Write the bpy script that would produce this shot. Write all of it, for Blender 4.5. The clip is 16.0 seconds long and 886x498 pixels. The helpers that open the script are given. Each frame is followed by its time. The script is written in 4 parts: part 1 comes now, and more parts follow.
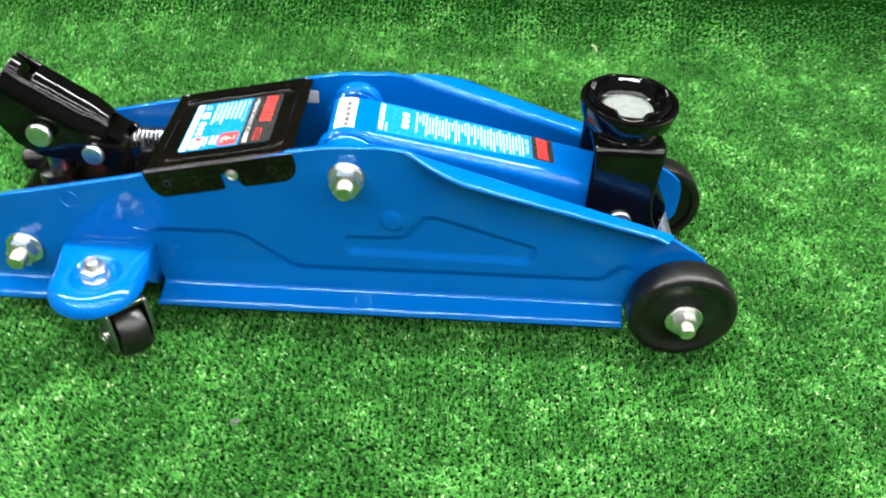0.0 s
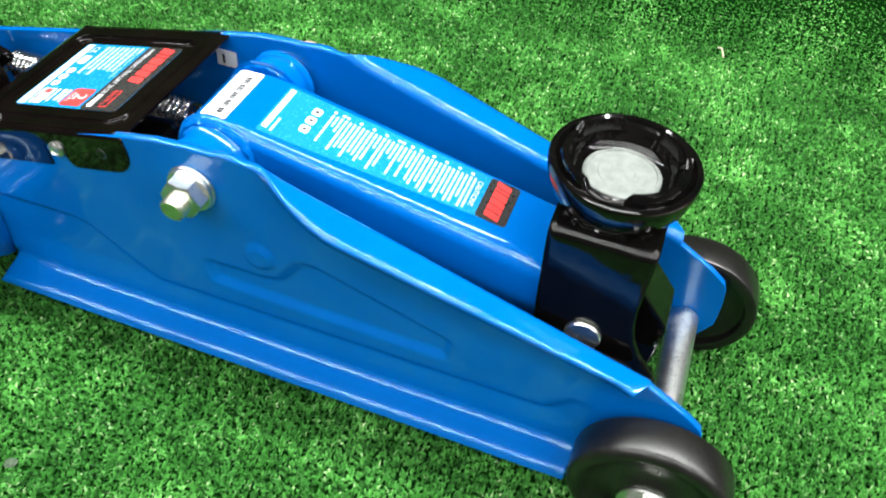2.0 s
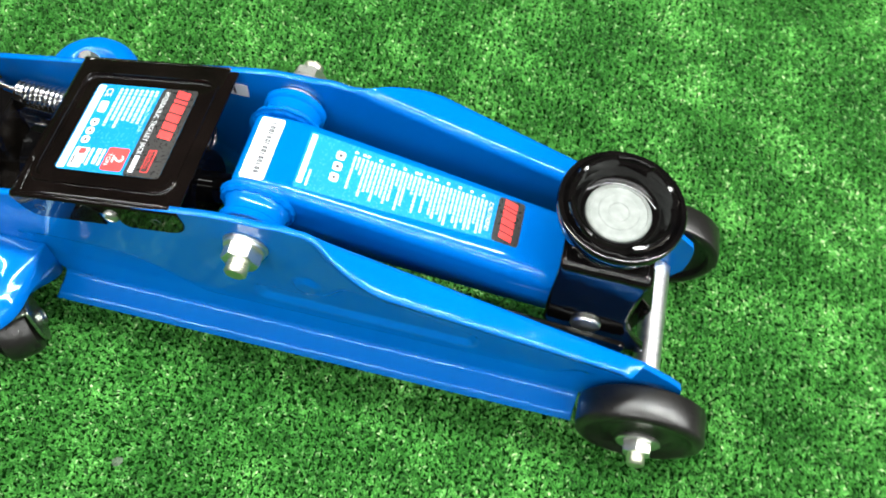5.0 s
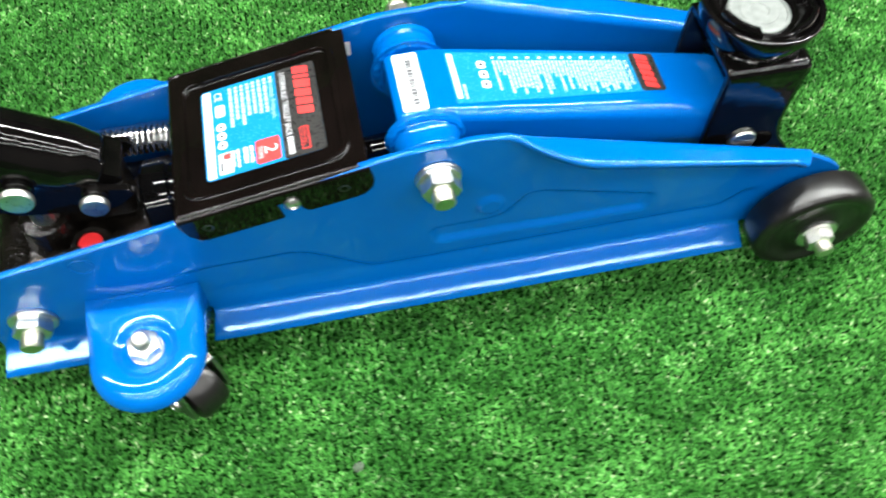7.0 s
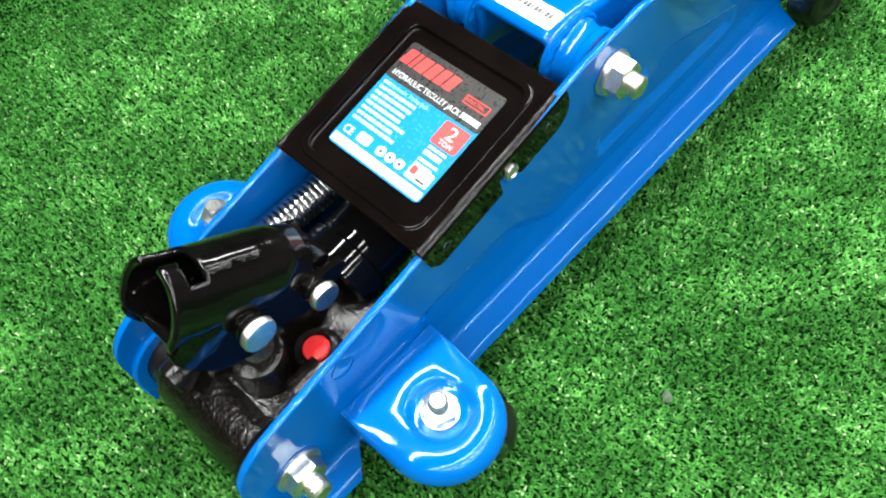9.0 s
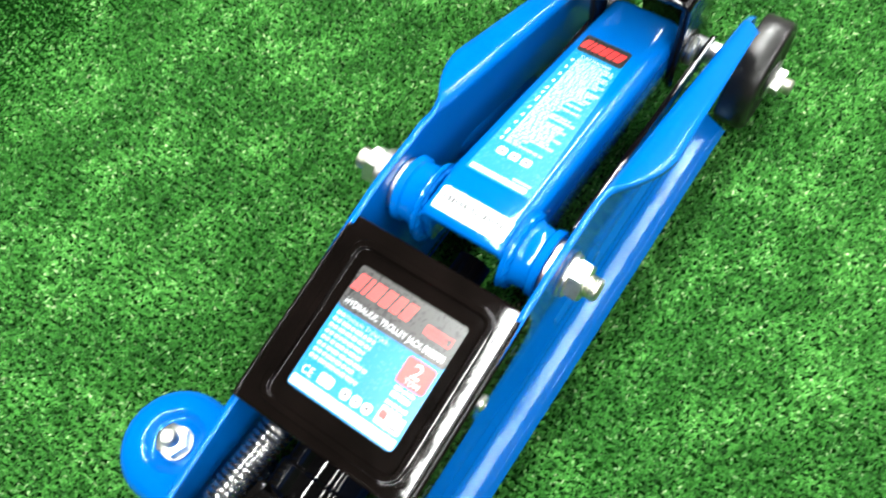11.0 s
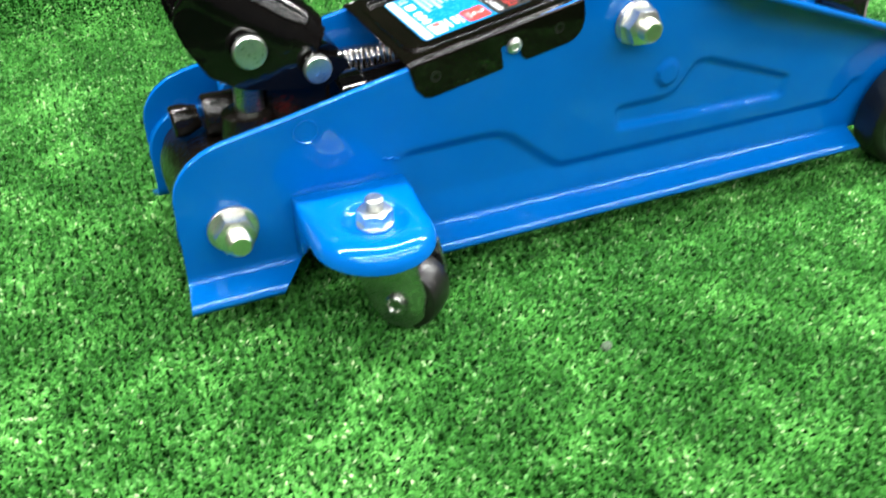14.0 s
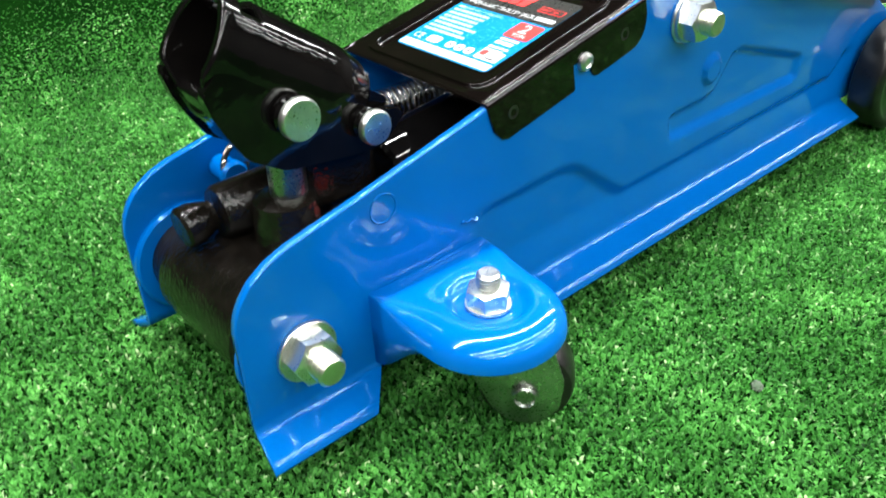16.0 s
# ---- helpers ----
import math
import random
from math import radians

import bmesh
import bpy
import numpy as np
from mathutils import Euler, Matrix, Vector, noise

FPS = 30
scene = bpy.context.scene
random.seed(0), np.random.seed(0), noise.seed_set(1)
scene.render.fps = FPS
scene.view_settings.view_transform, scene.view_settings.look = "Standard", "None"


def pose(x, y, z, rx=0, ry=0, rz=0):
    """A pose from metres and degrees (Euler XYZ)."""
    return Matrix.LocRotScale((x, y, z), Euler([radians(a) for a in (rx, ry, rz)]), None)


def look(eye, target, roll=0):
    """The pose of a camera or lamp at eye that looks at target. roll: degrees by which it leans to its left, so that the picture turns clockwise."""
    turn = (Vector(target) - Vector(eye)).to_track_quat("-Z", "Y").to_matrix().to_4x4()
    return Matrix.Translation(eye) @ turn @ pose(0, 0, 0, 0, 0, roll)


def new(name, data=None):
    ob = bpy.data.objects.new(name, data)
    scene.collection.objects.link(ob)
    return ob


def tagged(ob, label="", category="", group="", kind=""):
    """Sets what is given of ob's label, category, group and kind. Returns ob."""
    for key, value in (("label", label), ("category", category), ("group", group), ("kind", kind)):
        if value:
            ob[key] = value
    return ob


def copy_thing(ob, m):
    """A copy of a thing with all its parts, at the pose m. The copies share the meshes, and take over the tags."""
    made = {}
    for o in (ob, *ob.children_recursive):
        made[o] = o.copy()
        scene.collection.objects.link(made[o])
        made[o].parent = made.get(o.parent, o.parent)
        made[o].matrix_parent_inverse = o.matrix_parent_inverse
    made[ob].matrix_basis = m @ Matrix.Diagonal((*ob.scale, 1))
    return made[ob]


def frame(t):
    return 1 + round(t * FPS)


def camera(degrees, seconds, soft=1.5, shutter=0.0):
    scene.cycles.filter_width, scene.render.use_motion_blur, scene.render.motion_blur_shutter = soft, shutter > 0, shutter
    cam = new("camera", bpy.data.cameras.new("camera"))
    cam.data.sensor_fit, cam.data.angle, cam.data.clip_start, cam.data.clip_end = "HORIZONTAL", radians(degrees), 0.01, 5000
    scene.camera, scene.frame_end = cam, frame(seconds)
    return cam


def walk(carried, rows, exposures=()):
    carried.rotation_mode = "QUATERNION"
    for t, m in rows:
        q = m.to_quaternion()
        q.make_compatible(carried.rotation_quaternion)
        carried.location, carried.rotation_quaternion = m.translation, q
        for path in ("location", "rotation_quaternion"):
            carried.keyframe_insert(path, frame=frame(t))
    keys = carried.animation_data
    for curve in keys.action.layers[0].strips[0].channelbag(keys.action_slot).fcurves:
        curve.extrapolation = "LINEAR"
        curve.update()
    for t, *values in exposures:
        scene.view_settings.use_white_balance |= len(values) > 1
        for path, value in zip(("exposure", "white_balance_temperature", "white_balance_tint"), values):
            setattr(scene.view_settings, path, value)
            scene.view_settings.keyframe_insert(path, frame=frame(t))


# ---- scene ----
cam = camera(57.1, 16.0, 1.75, 0.35)
PATH = [
    (0, (0.0503, -0.3837, 0.3720), (0.0547, -0.0891, 0.1014), 3.58),
    (0.5, (0.1061, -0.3559, 0.3340), (0.0744, -0.0676, 0.0586), 3.45),
    (1, (0.1400, -0.3235, 0.3174), (0.0838, -0.0441, 0.0367), 3.51),
    (1.5, (0.1578, -0.2763, 0.3131), (0.0850, -0.0075, 0.0260), 3.56),
    (2, (0.1592, -0.2200, 0.3199), (0.0789, 0.0370, 0.0241), 4.03),
    (2.5, (0.1431, -0.1818, 0.3317), (0.0637, 0.0554, 0.0196), 4.77),
    (3, (0.1240, -0.1500, 0.3435), (0.0440, 0.0660, 0.0165), 4.28),
    (3.2, (0.1193, -0.1412, 0.3481), (0.0405, 0.0666, 0.0156), 4.16),
    (5.3, (0.0972, -0.1922, 0.4340), (0.0922, -0.0163, 0.0748), 8.49),
    (5.5, (0.0938, -0.2053, 0.4383), (0.0969, -0.0294, 0.0791), 8.67),
    (6, (0.0746, -0.2378, 0.4295), (0.0873, -0.0620, 0.0705), 7.39),
    (6.5, (0.0253, -0.2431, 0.4126), (0.0504, -0.0573, 0.0593), 4.84),
    (7, (-0.0423, -0.2273, 0.3872), (0.0052, -0.0379, 0.0381), 2.66),
    (7.5, (-0.1205, -0.2168, 0.3742), (-0.0448, -0.0307, 0.0282), -0.14),
    (8, (-0.1733, -0.2090, 0.3629), (-0.0671, -0.0315, 0.0206), -3.25),
    (8.2, (-0.1914, -0.2011, 0.3519), (-0.0751, -0.0283, 0.0104), -4.28),
    (10.3, (-0.1981, -0.0785, 0.3542), (-0.0681, 0.0447, -0.0034), -6.35),
    (10.5, (-0.1800, -0.0738, 0.3644), (-0.0476, 0.0443, 0.0060), -5.50),
    (11, (-0.1298, -0.0828, 0.3949), (0.0093, 0.0286, 0.0367), -4.79),
    (11.5, (-0.1027, -0.1215, 0.4015), (0.0379, -0.0067, 0.0450), -5.00),
    (12, (-0.1032, -0.1767, 0.3978), (0.0374, -0.0422, 0.0483), -2.74),
    (12.5, (-0.1130, -0.2423, 0.3763), (0.0256, -0.0554, 0.0510), 0.10),
    (13, (-0.1442, -0.2926, 0.3344), (-0.0143, -0.0492, 0.0448), 2.01),
    (13.5, (-0.1789, -0.3187, 0.2888), (-0.0481, -0.0412, 0.0322), 2.35),
    (14, (-0.2276, -0.3235, 0.2368), (-0.0880, -0.0344, -0.0018), 1.97),
    (14.5, (-0.2575, -0.2987, 0.2038), (-0.1070, -0.0089, -0.0272), 0.66),
    (15, (-0.2736, -0.2617, 0.2010), (-0.0912, 0.0162, -0.0215), 0.09),
    (15.5, (-0.2835, -0.2345, 0.2005), (-0.0789, 0.0288, -0.0205), -0.19),
    (16, (-0.2807, -0.2158, 0.2090), (-0.0647, 0.0358, -0.0146), -1.24),
]
walk(cam, [(t, look(eye, target, roll)) for t, eye, target, roll in PATH], [(0.0, 0.0), (2.0, -0.06), (8.0, -0.04), (11.0, 0.02), (13.0, 0.06), (13.5, 0.1), (14.5, 0.22), (15.2, 0.2), (16.0, 0.14)])

# ---- light ----
world = bpy.data.worlds.new("showroom")
scene.world = world
world.use_nodes = True
world.node_tree.nodes["Background"].inputs[0].default_value = (0.9, 0.95, 1.0, 1)
world.node_tree.nodes["Background"].inputs[1].default_value = 0.008

CEILING, FLOOR = 1.9, -0.82
TUBE_PLACES = (-1.15, 1.35, 3.85)
TUBE_ROWS = {-2.30: (26.0, 20.0, 20.0), -1.55: (38.0, 30.0, 30.0), -0.85: (34.0, 28.0, 28.0), 0.32: (78.0, 112.0, 95.0)}  # watts, tube by tube
for row, powers in TUBE_ROWS.items():
    for x, power in zip(TUBE_PLACES, powers):
        data = bpy.data.lights.new("led_tube", "AREA")
        data.shape, data.size, data.size_y = "RECTANGLE", 2.49, 0.08
        data.energy, data.color = power, (0.98, 1.0, 0.97)
        lamp = new("led_tube", data)
        lamp.matrix_world = pose(x, row, CEILING - 0.075)


# ---- materials ----
def nodes_of(name):
    mat = bpy.data.materials.new(name)
    mat.use_nodes = True
    tree = mat.node_tree
    return mat, tree, tree.nodes["Principled BSDF"]


def add(tree, kind, **values):
    node = tree.nodes.new(kind)
    for key, value in values.items():
        node.inputs[key].default_value = value
    return node


def coords(tree):
    return tree.nodes.new("ShaderNodeTexCoord").outputs["Object"]


def noise_of(tree, scale, detail=3.0, rough=0.55):
    node = add(tree, "ShaderNodeTexNoise", Scale=scale, Detail=detail, Roughness=rough)
    tree.links.new(coords(tree), node.inputs["Vector"])
    return node.outputs["Fac"]


def ramp(tree, fac, stops):
    node = tree.nodes.new("ShaderNodeValToRGB")
    while len(node.color_ramp.elements) < len(stops):
        node.color_ramp.elements.new(0.5)
    for element, (at, colour) in zip(node.color_ramp.elements, stops):
        element.position = at
        element.color = (*colour, 1) if len(colour) == 3 else colour
    tree.links.new(fac, node.inputs["Fac"])
    return node.outputs["Color"]


def grey(a):
    return (a, a, a)


def surface(name, dark, light, rough=(0.3, 0.4), metal=0.0, scale=60.0, fine=900.0, bump=0.05, depth=0.0004, spec=0.5, wave=0.0, tint=(1, 1, 1)):
    """A surface with colour varying at one scale and gloss and relief at a finer one."""
    mat, tree, b = nodes_of(name)
    wide, small = noise_of(tree, scale, 4.0), noise_of(tree, fine, 2.0)
    tree.links.new(ramp(tree, wide, [(0.3, dark), (0.7, light)]), b.inputs["Base Color"])
    tree.links.new(ramp(tree, small, [(0.3, grey(rough[0])), (0.75, grey(rough[1]))]), b.inputs["Roughness"])
    b.inputs["Metallic"].default_value = metal
    b.inputs["Specular IOR Level"].default_value = spec
    b.inputs["Specular Tint"].default_value = (*tint, 1)
    node = add(tree, "ShaderNodeBump", Strength=bump, Distance=depth)
    tree.links.new(small, node.inputs["Height"])
    if wave:
        second = add(tree, "ShaderNodeBump", Strength=wave, Distance=0.002)
        tree.links.new(noise_of(tree, scale * 1.3, 1.0), second.inputs["Height"])
        tree.links.new(second.outputs[0], node.inputs["Normal"])
    tree.links.new(node.outputs[0], b.inputs["Normal"])
    return mat


BLUE = surface("blue_enamel", (0.0, 0.095, 0.385), (0.0, 0.105, 0.415), (0.06, 0.10), scale=35, fine=700, bump=0.02, depth=0.0003, spec=0.58, wave=0.03, tint=(0.55, 0.92, 1.0))
BLACK = surface("black_enamel", (0.0014, 0.0014, 0.0016), (0.003, 0.0027, 0.0027), (0.03, 0.07), scale=50, fine=600, bump=0.05, depth=0.0004, spec=0.36, wave=0.05)
COVER_BLACK = surface("black_cover_enamel", (0.0018, 0.0014, 0.0012), (0.0042, 0.0029, 0.0025), (0.025, 0.05), scale=45, fine=420, bump=0.02, depth=0.0004, spec=0.3, wave=0.03)
DIPPED = surface("thick_black_paint", (0.0014, 0.0013, 0.0014), (0.0034, 0.0029, 0.0027), (0.05, 0.10), scale=90, fine=330, bump=0.07, depth=0.0006, spec=0.34, wave=0.10)
CAST = surface("black_casting", (0.0022, 0.0018, 0.0015), (0.0075, 0.0060, 0.0048), (0.12, 0.24), scale=120, fine=560, bump=0.42, depth=0.0010, spec=0.42)
RUBBER = surface("black_nylon", (0.004, 0.0037, 0.0034), (0.008, 0.0072, 0.0066), (0.27, 0.38), scale=110, fine=900, bump=0.06, depth=0.0004)
ZINC = surface("bright_zinc", (0.62, 0.63, 0.60), (0.78, 0.78, 0.74), (0.26, 0.40), metal=1.0, scale=160, fine=1300, bump=0.2, depth=0.0003)
YELLOW_ZINC = surface("pale_yellow_zinc", (0.60, 0.62, 0.50), (0.74, 0.75, 0.62), (0.28, 0.42), metal=1.0, scale=200, fine=1300, bump=0.12, depth=0.0003)
STEEL = surface("brushed_axle_steel", (0.62, 0.63, 0.64), (0.82, 0.82, 0.82), (0.26, 0.42), metal=1.0, scale=260, fine=1500, bump=0.2, depth=0.0003)
DISC = surface("cast_zinc_disc", (0.15, 0.165, 0.155), (0.215, 0.23, 0.218), (0.42, 0.55), metal=0.1, scale=230, fine=700, bump=0.4, depth=0.0005)
GALVANISED = surface("dull_galvanised_plate", (0.26, 0.28, 0.25), (0.40, 0.42, 0.38), (0.24, 0.36), metal=1.0, scale=140, fine=1100, bump=0.15, depth=0.0003)
SPRING = surface("spring_wire", (0.42, 0.43, 0.44), (0.60, 0.60, 0.60), (0.16, 0.26), metal=1.0, scale=200, fine=1300)
RED = surface("red_plastic_plug", (0.62, 0.02, 0.025), (0.75, 0.03, 0.03), (0.35, 0.45), scale=200, fine=900)
CYAN = surface("cyan_label_film", (0.005, 0.165, 0.375), (0.007, 0.185, 0.41), (0.22, 0.30), scale=60, fine=800, bump=0.02, spec=0.4)
LABEL_BLACK = surface("black_label_film", (0.018, 0.018, 0.018), (0.028, 0.027, 0.026), (0.25, 0.35), scale=60, fine=800, bump=0.02)
LABEL_WHITE = surface("white_label_film", (0.58, 0.60, 0.62), (0.64, 0.66, 0.68), (0.3, 0.4), scale=60, fine=800, bump=0.02)
LABEL_RED = surface("red_label_ink", (0.66, 0.035, 0.035), (0.74, 0.05, 0.045), (0.3, 0.4), scale=60, fine=800, bump=0.02)
LABEL_PALE = surface("pale_print_ink", (0.32, 0.58, 0.72), (0.38, 0.63, 0.76), (0.3, 0.4), scale=60, fine=800, bump=0.02)
LABEL_INK = surface("dark_print_ink", (0.03, 0.03, 0.035), (0.05, 0.05, 0.055), (0.3, 0.4), scale=60, fine=800, bump=0.02)
# greys of the unseen room shell, kept low for dark reflections and shadows
PLASTER = surface("grey_wall_paint", (0.055, 0.054, 0.053), (0.075, 0.074, 0.072), (0.6, 0.8), scale=2, fine=120, bump=0.1, depth=0.001)
DARK_CEILING = surface("dark_ceiling_paint", (0.03, 0.03, 0.031), (0.04, 0.04, 0.041), (0.7, 0.9), scale=2, fine=120, bump=0.1, depth=0.001)
TILES = surface("dark_floor_tile", (0.10, 0.095, 0.09), (0.14, 0.135, 0.13), (0.25, 0.4), scale=3, fine=120)
CARTON = surface("black_printed_carton", (0.004, 0.0036, 0.0036), (0.009, 0.0075, 0.0075), (0.5, 0.65), scale=20, fine=400, spec=0.12)
ORANGE = surface("orange_red_print", (0.75, 0.08, 0.02), (0.82, 0.12, 0.03), (0.35, 0.5), scale=20, fine=400)
WOOD = surface("pale_board", (0.42, 0.35, 0.28), (0.56, 0.48, 0.40), (0.5, 0.7), scale=14, fine=300, bump=0.2)


def turf_material():
    mat, tree, b = nodes_of("turf_yarn")
    shade = tree.nodes.new("ShaderNodeAttribute")
    shade.attribute_name = "tone"
    each = ramp(tree, shade.outputs["Fac"], [
        (0.0, (0.010, 0.055, 0.008)), (0.22, (0.024, 0.125, 0.017)), (0.60, (0.052, 0.240, 0.034)),
        (0.88, (0.092, 0.330, 0.060)), (0.97, (0.165, 0.41, 0.12)), (1.0, (0.31, 0.50, 0.22))])
    patch = ramp(tree, noise_of(tree, 17.0, 5.0, 0.7), [(0.40, (0.70, 0.77, 0.72)), (0.49, (0.98, 0.99, 0.98)), (0.55, (1.5, 1.33, 1.5)), (0.62, (2.35, 1.8, 2.35))])
    mix = tree.nodes.new("ShaderNodeMix")
    mix.data_type, mix.blend_type = "RGBA", "MULTIPLY"
    mix.inputs["Factor"].default_value = 1.0
    tree.links.new(each, mix.inputs[6])
    tree.links.new(patch, mix.inputs[7])
    tree.links.new(mix.outputs[2], b.inputs["Base Color"])
    b.inputs["Roughness"].default_value = 0.55
    b.inputs["Specular IOR Level"].default_value = 0.2
    b.inputs["Subsurface Weight"].default_value = 0.0
    trans = tree.nodes.new("ShaderNodeBsdfTranslucent")
    tree.links.new(mix.outputs[2], trans.inputs["Color"])
    shader = tree.nodes.new("ShaderNodeMixShader")
    shader.inputs[0].default_value = 0.30
    tree.links.new(b.outputs[0], shader.inputs[1])
    tree.links.new(trans.outputs[0], shader.inputs[2])
    tree.links.new(shader.outputs[0], tree.nodes["Material Output"].inputs["Surface"])
    return mat


TURF = turf_material()
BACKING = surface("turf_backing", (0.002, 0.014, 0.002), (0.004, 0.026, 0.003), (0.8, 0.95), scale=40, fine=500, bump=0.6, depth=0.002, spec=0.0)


# ---- mesh helpers ----
def mesh_of(name, bm, material, angle=35.0):
    bmesh.ops.recalc_face_normals(bm, faces=bm.faces)
    data = bpy.data.meshes.new(name)
    bm.to_mesh(data)
    bm.free()
    data.materials.append(material)
    data.shade_smooth()
    data.set_sharp_from_angle(angle=radians(angle))
    return data


def part(name, bm, material, parent, label="", angle=35.0):
    ob = new(name, mesh_of(name, bm, material, angle))
    ob.parent = parent
    return tagged(ob, label)


def thing(name, label, category, m=None, group="", kind=""):
    ob = new(name)
    ob.empty_display_size = 0.02
    if m:
        ob.matrix_world = m
    return tagged(ob, label, category, group, kind)


def box(size, at=(0, 0, 0), bevel=0.0, m=None, bm=None):
    bm = bm or bmesh.new()
    made = bmesh.ops.create_cube(bm, size=1.0)["verts"]
    bmesh.ops.scale(bm, vec=size, verts=made)
    if bevel:
        edges = list({e for v in made for e in v.link_edges})
        out = bmesh.ops.bevel(bm, geom=edges, offset=bevel, segments=3, affect="EDGES", profile=0.5)
        made = list({v for f in out["faces"] for v in f.verts} | {v for v in made if v.is_valid})
    bmesh.ops.transform(bm, matrix=(m or Matrix()) @ Matrix.Translation(at), verts=made)
    return bm


def lathe(profile, m=None, segments=40, bm=None):
    """Turns (radius, height) points round the z axis, then lays the result by m."""
    bm = bm or bmesh.new()
    m = m or Matrix()
    rings = []
    for r, h in profile:
        if r < 1e-6:
            rings.append([bm.verts.new(m @ Vector((0, 0, h)))])
        else:
            rings.append([bm.verts.new(m @ Vector((r * math.cos(a), r * math.sin(a), h))) for a in (2 * math.pi * k / segments for k in range(segments))])
    for low, high in zip(rings, rings[1:]):
        for k in range(segments):
            n = (k + 1) % segments
            quad = [low[k % len(low)], low[n % len(low)], high[n % len(high)], high[k % len(high)]]
            quad = list(dict.fromkeys(quad))
            if len(quad) > 2:
                bm.faces.new(quad)
    return bm


def prism(outline, y0, y1, bevel=0.0, m=None, bm=None):
    """An outline of (x, z) points drawn out along y."""
    bm = bm or bmesh.new()
    m = m or Matrix()
    a = [bm.verts.new(m @ Vector((x, y0, z))) for x, z in outline]
    b = [bm.verts.new(m @ Vector((x, y1, z))) for x, z in outline]
    faces = [bm.faces.new(a), bm.faces.new(b[::-1])]
    for k in range(len(a)):
        n = (k + 1) % len(a)
        bm.faces.new((a[k], b[k], b[n], a[n]))
    if bevel:
        edges = [e for f in faces for e in f.edges]
        bmesh.ops.bevel(bm, geom=edges, offset=bevel, segments=2, affect="EDGES", profile=0.5)
    return bm


def rounded(points, radius, steps=6):
    """A closed outline with its corners rounded; radius: one number or one for each point."""
    out = []
    n = len(points)
    for k in range(n):
        r = radius[k] if isinstance(radius, (list, tuple)) else radius
        p, a, b = (Vector(points[j % n]) for j in (k, k - 1, k + 1))
        if r <= 0:
            out.append(tuple(p))
            continue
        u, v = (a - p).normalized(), (b - p).normalized()
        half = math.acos(max(-1, min(1, u.dot(v)))) / 2
        cut = min(r / math.tan(half), 0.49 * (a - p).length, 0.49 * (b - p).length)
        s, e = p + u * cut, p + v * cut
        for i in range(steps + 1):
            w = i / steps
            out.append(tuple(s * (1 - w) ** 2 + p * 2 * w * (1 - w) + e * w * w))
    return out


def sheet(outline, thick, m=None, bevel=0.0, bm=None):
    """An outline of (x, y) points as a flat sheet from z = 0 to z = thick."""
    turn = (m or Matrix()) @ Matrix(((1, 0, 0, 0), (0, 0, 1, 0), (0, 1, 0, 0), (0, 0, 0, 1)))
    return prism(outline, 0, thick, bevel, turn, bm)


def hexagon(across, height, m=None, bm=None):
    """A nut: flat sides, its upper edge turned to a cone."""
    bm = bm or bmesh.new()
    m = m or Matrix()
    n, flat = 48, across / 2
    turn = [2 * math.pi * k / n for k in range(n)]
    wide = [flat / math.cos((a + math.pi / 6) % (math.pi / 3) - math.pi / 6) for a in turn]
    cone = flat * 0.93
    rim = [height - (w - cone) * 0.55 for w in wide]
    inner = flat * 0.99

    def ring(radii, heights):
        return [m @ Vector((r * math.cos(a), r * math.sin(a), h)) for r, a, h in zip(radii, turn, heights)]

    rows = [ring([inner * 0.2] * n, [0.0] * n), ring([inner] * n, [0.0] * n), ring(wide, [0.0] * n), ring(wide, rim), ring([cone] * n, [height] * n), ring([cone * 0.2] * n, [height] * n)]
    return grid(rows, bm, close=True)


def sweep(points, r, sides=8, bm=None, closed=False):
    """A round wire along points."""
    bm = bm or bmesh.new()
    rings = []
    pts = [Vector(p) for p in points]
    up = Vector((0.13, 0.27, 0.95))
    for k, p in enumerate(pts):
        ahead = (pts[min(k + 1, len(pts) - 1)] - pts[max(k - 1, 0)]).normalized()
        side = ahead.cross(up).normalized()
        top = side.cross(ahead)
        rings.append([bm.verts.new(p + r * (math.cos(a) * side + math.sin(a) * top)) for a in (2 * math.pi * i / sides for i in range(sides))])
    for a, b in zip(rings, rings[1:]):
        for i in range(sides):
            j = (i + 1) % sides
            bm.faces.new((a[i], a[j], b[j], b[i]))
    bm.faces.new(rings[0])
    bm.faces.new(rings[-1][::-1])
    return bm


def grid(rows, bm=None, close=False):
    """Quads over rows of points; None leaves a gap."""
    bm = bm or bmesh.new()
    verts = [[bm.verts.new(p) if p is not None else None for p in row] for row in rows]
    for a, b in zip(verts, verts[1:]):
        count = len(a)
        for i in range(count if close else count - 1):
            j = (i + 1) % count
            quad = [a[i], a[j], b[j], b[i]]
            if None not in quad:
                bm.faces.new(quad)
    return bm


def thicken(ob, amount, outward):
    """Gives a sheet its thickness on the side away from outward(place)."""
    lean = sum(f.area * f.normal.dot(outward(f.center)) for f in ob.data.polygons)
    mod = ob.modifiers.new("sheet_thickness", "SOLIDIFY")
    mod.thickness, mod.offset = amount, -1.0 if lean > 0 else 1.0
    return ob


def smooth01(a):
    a = max(0.0, min(1.0, a))
    return a * a * (3 - 2 * a)


def along(table, x):
    """Straight lines between (x, value) rows."""
    if x <= table[0][0]:
        return table[0][1]
    for (a, p), (b, q) in zip(table, table[1:]):
        if x <= b:
            return p + (q - p) * (x - a) / (b - a)
    return table[-1][1]


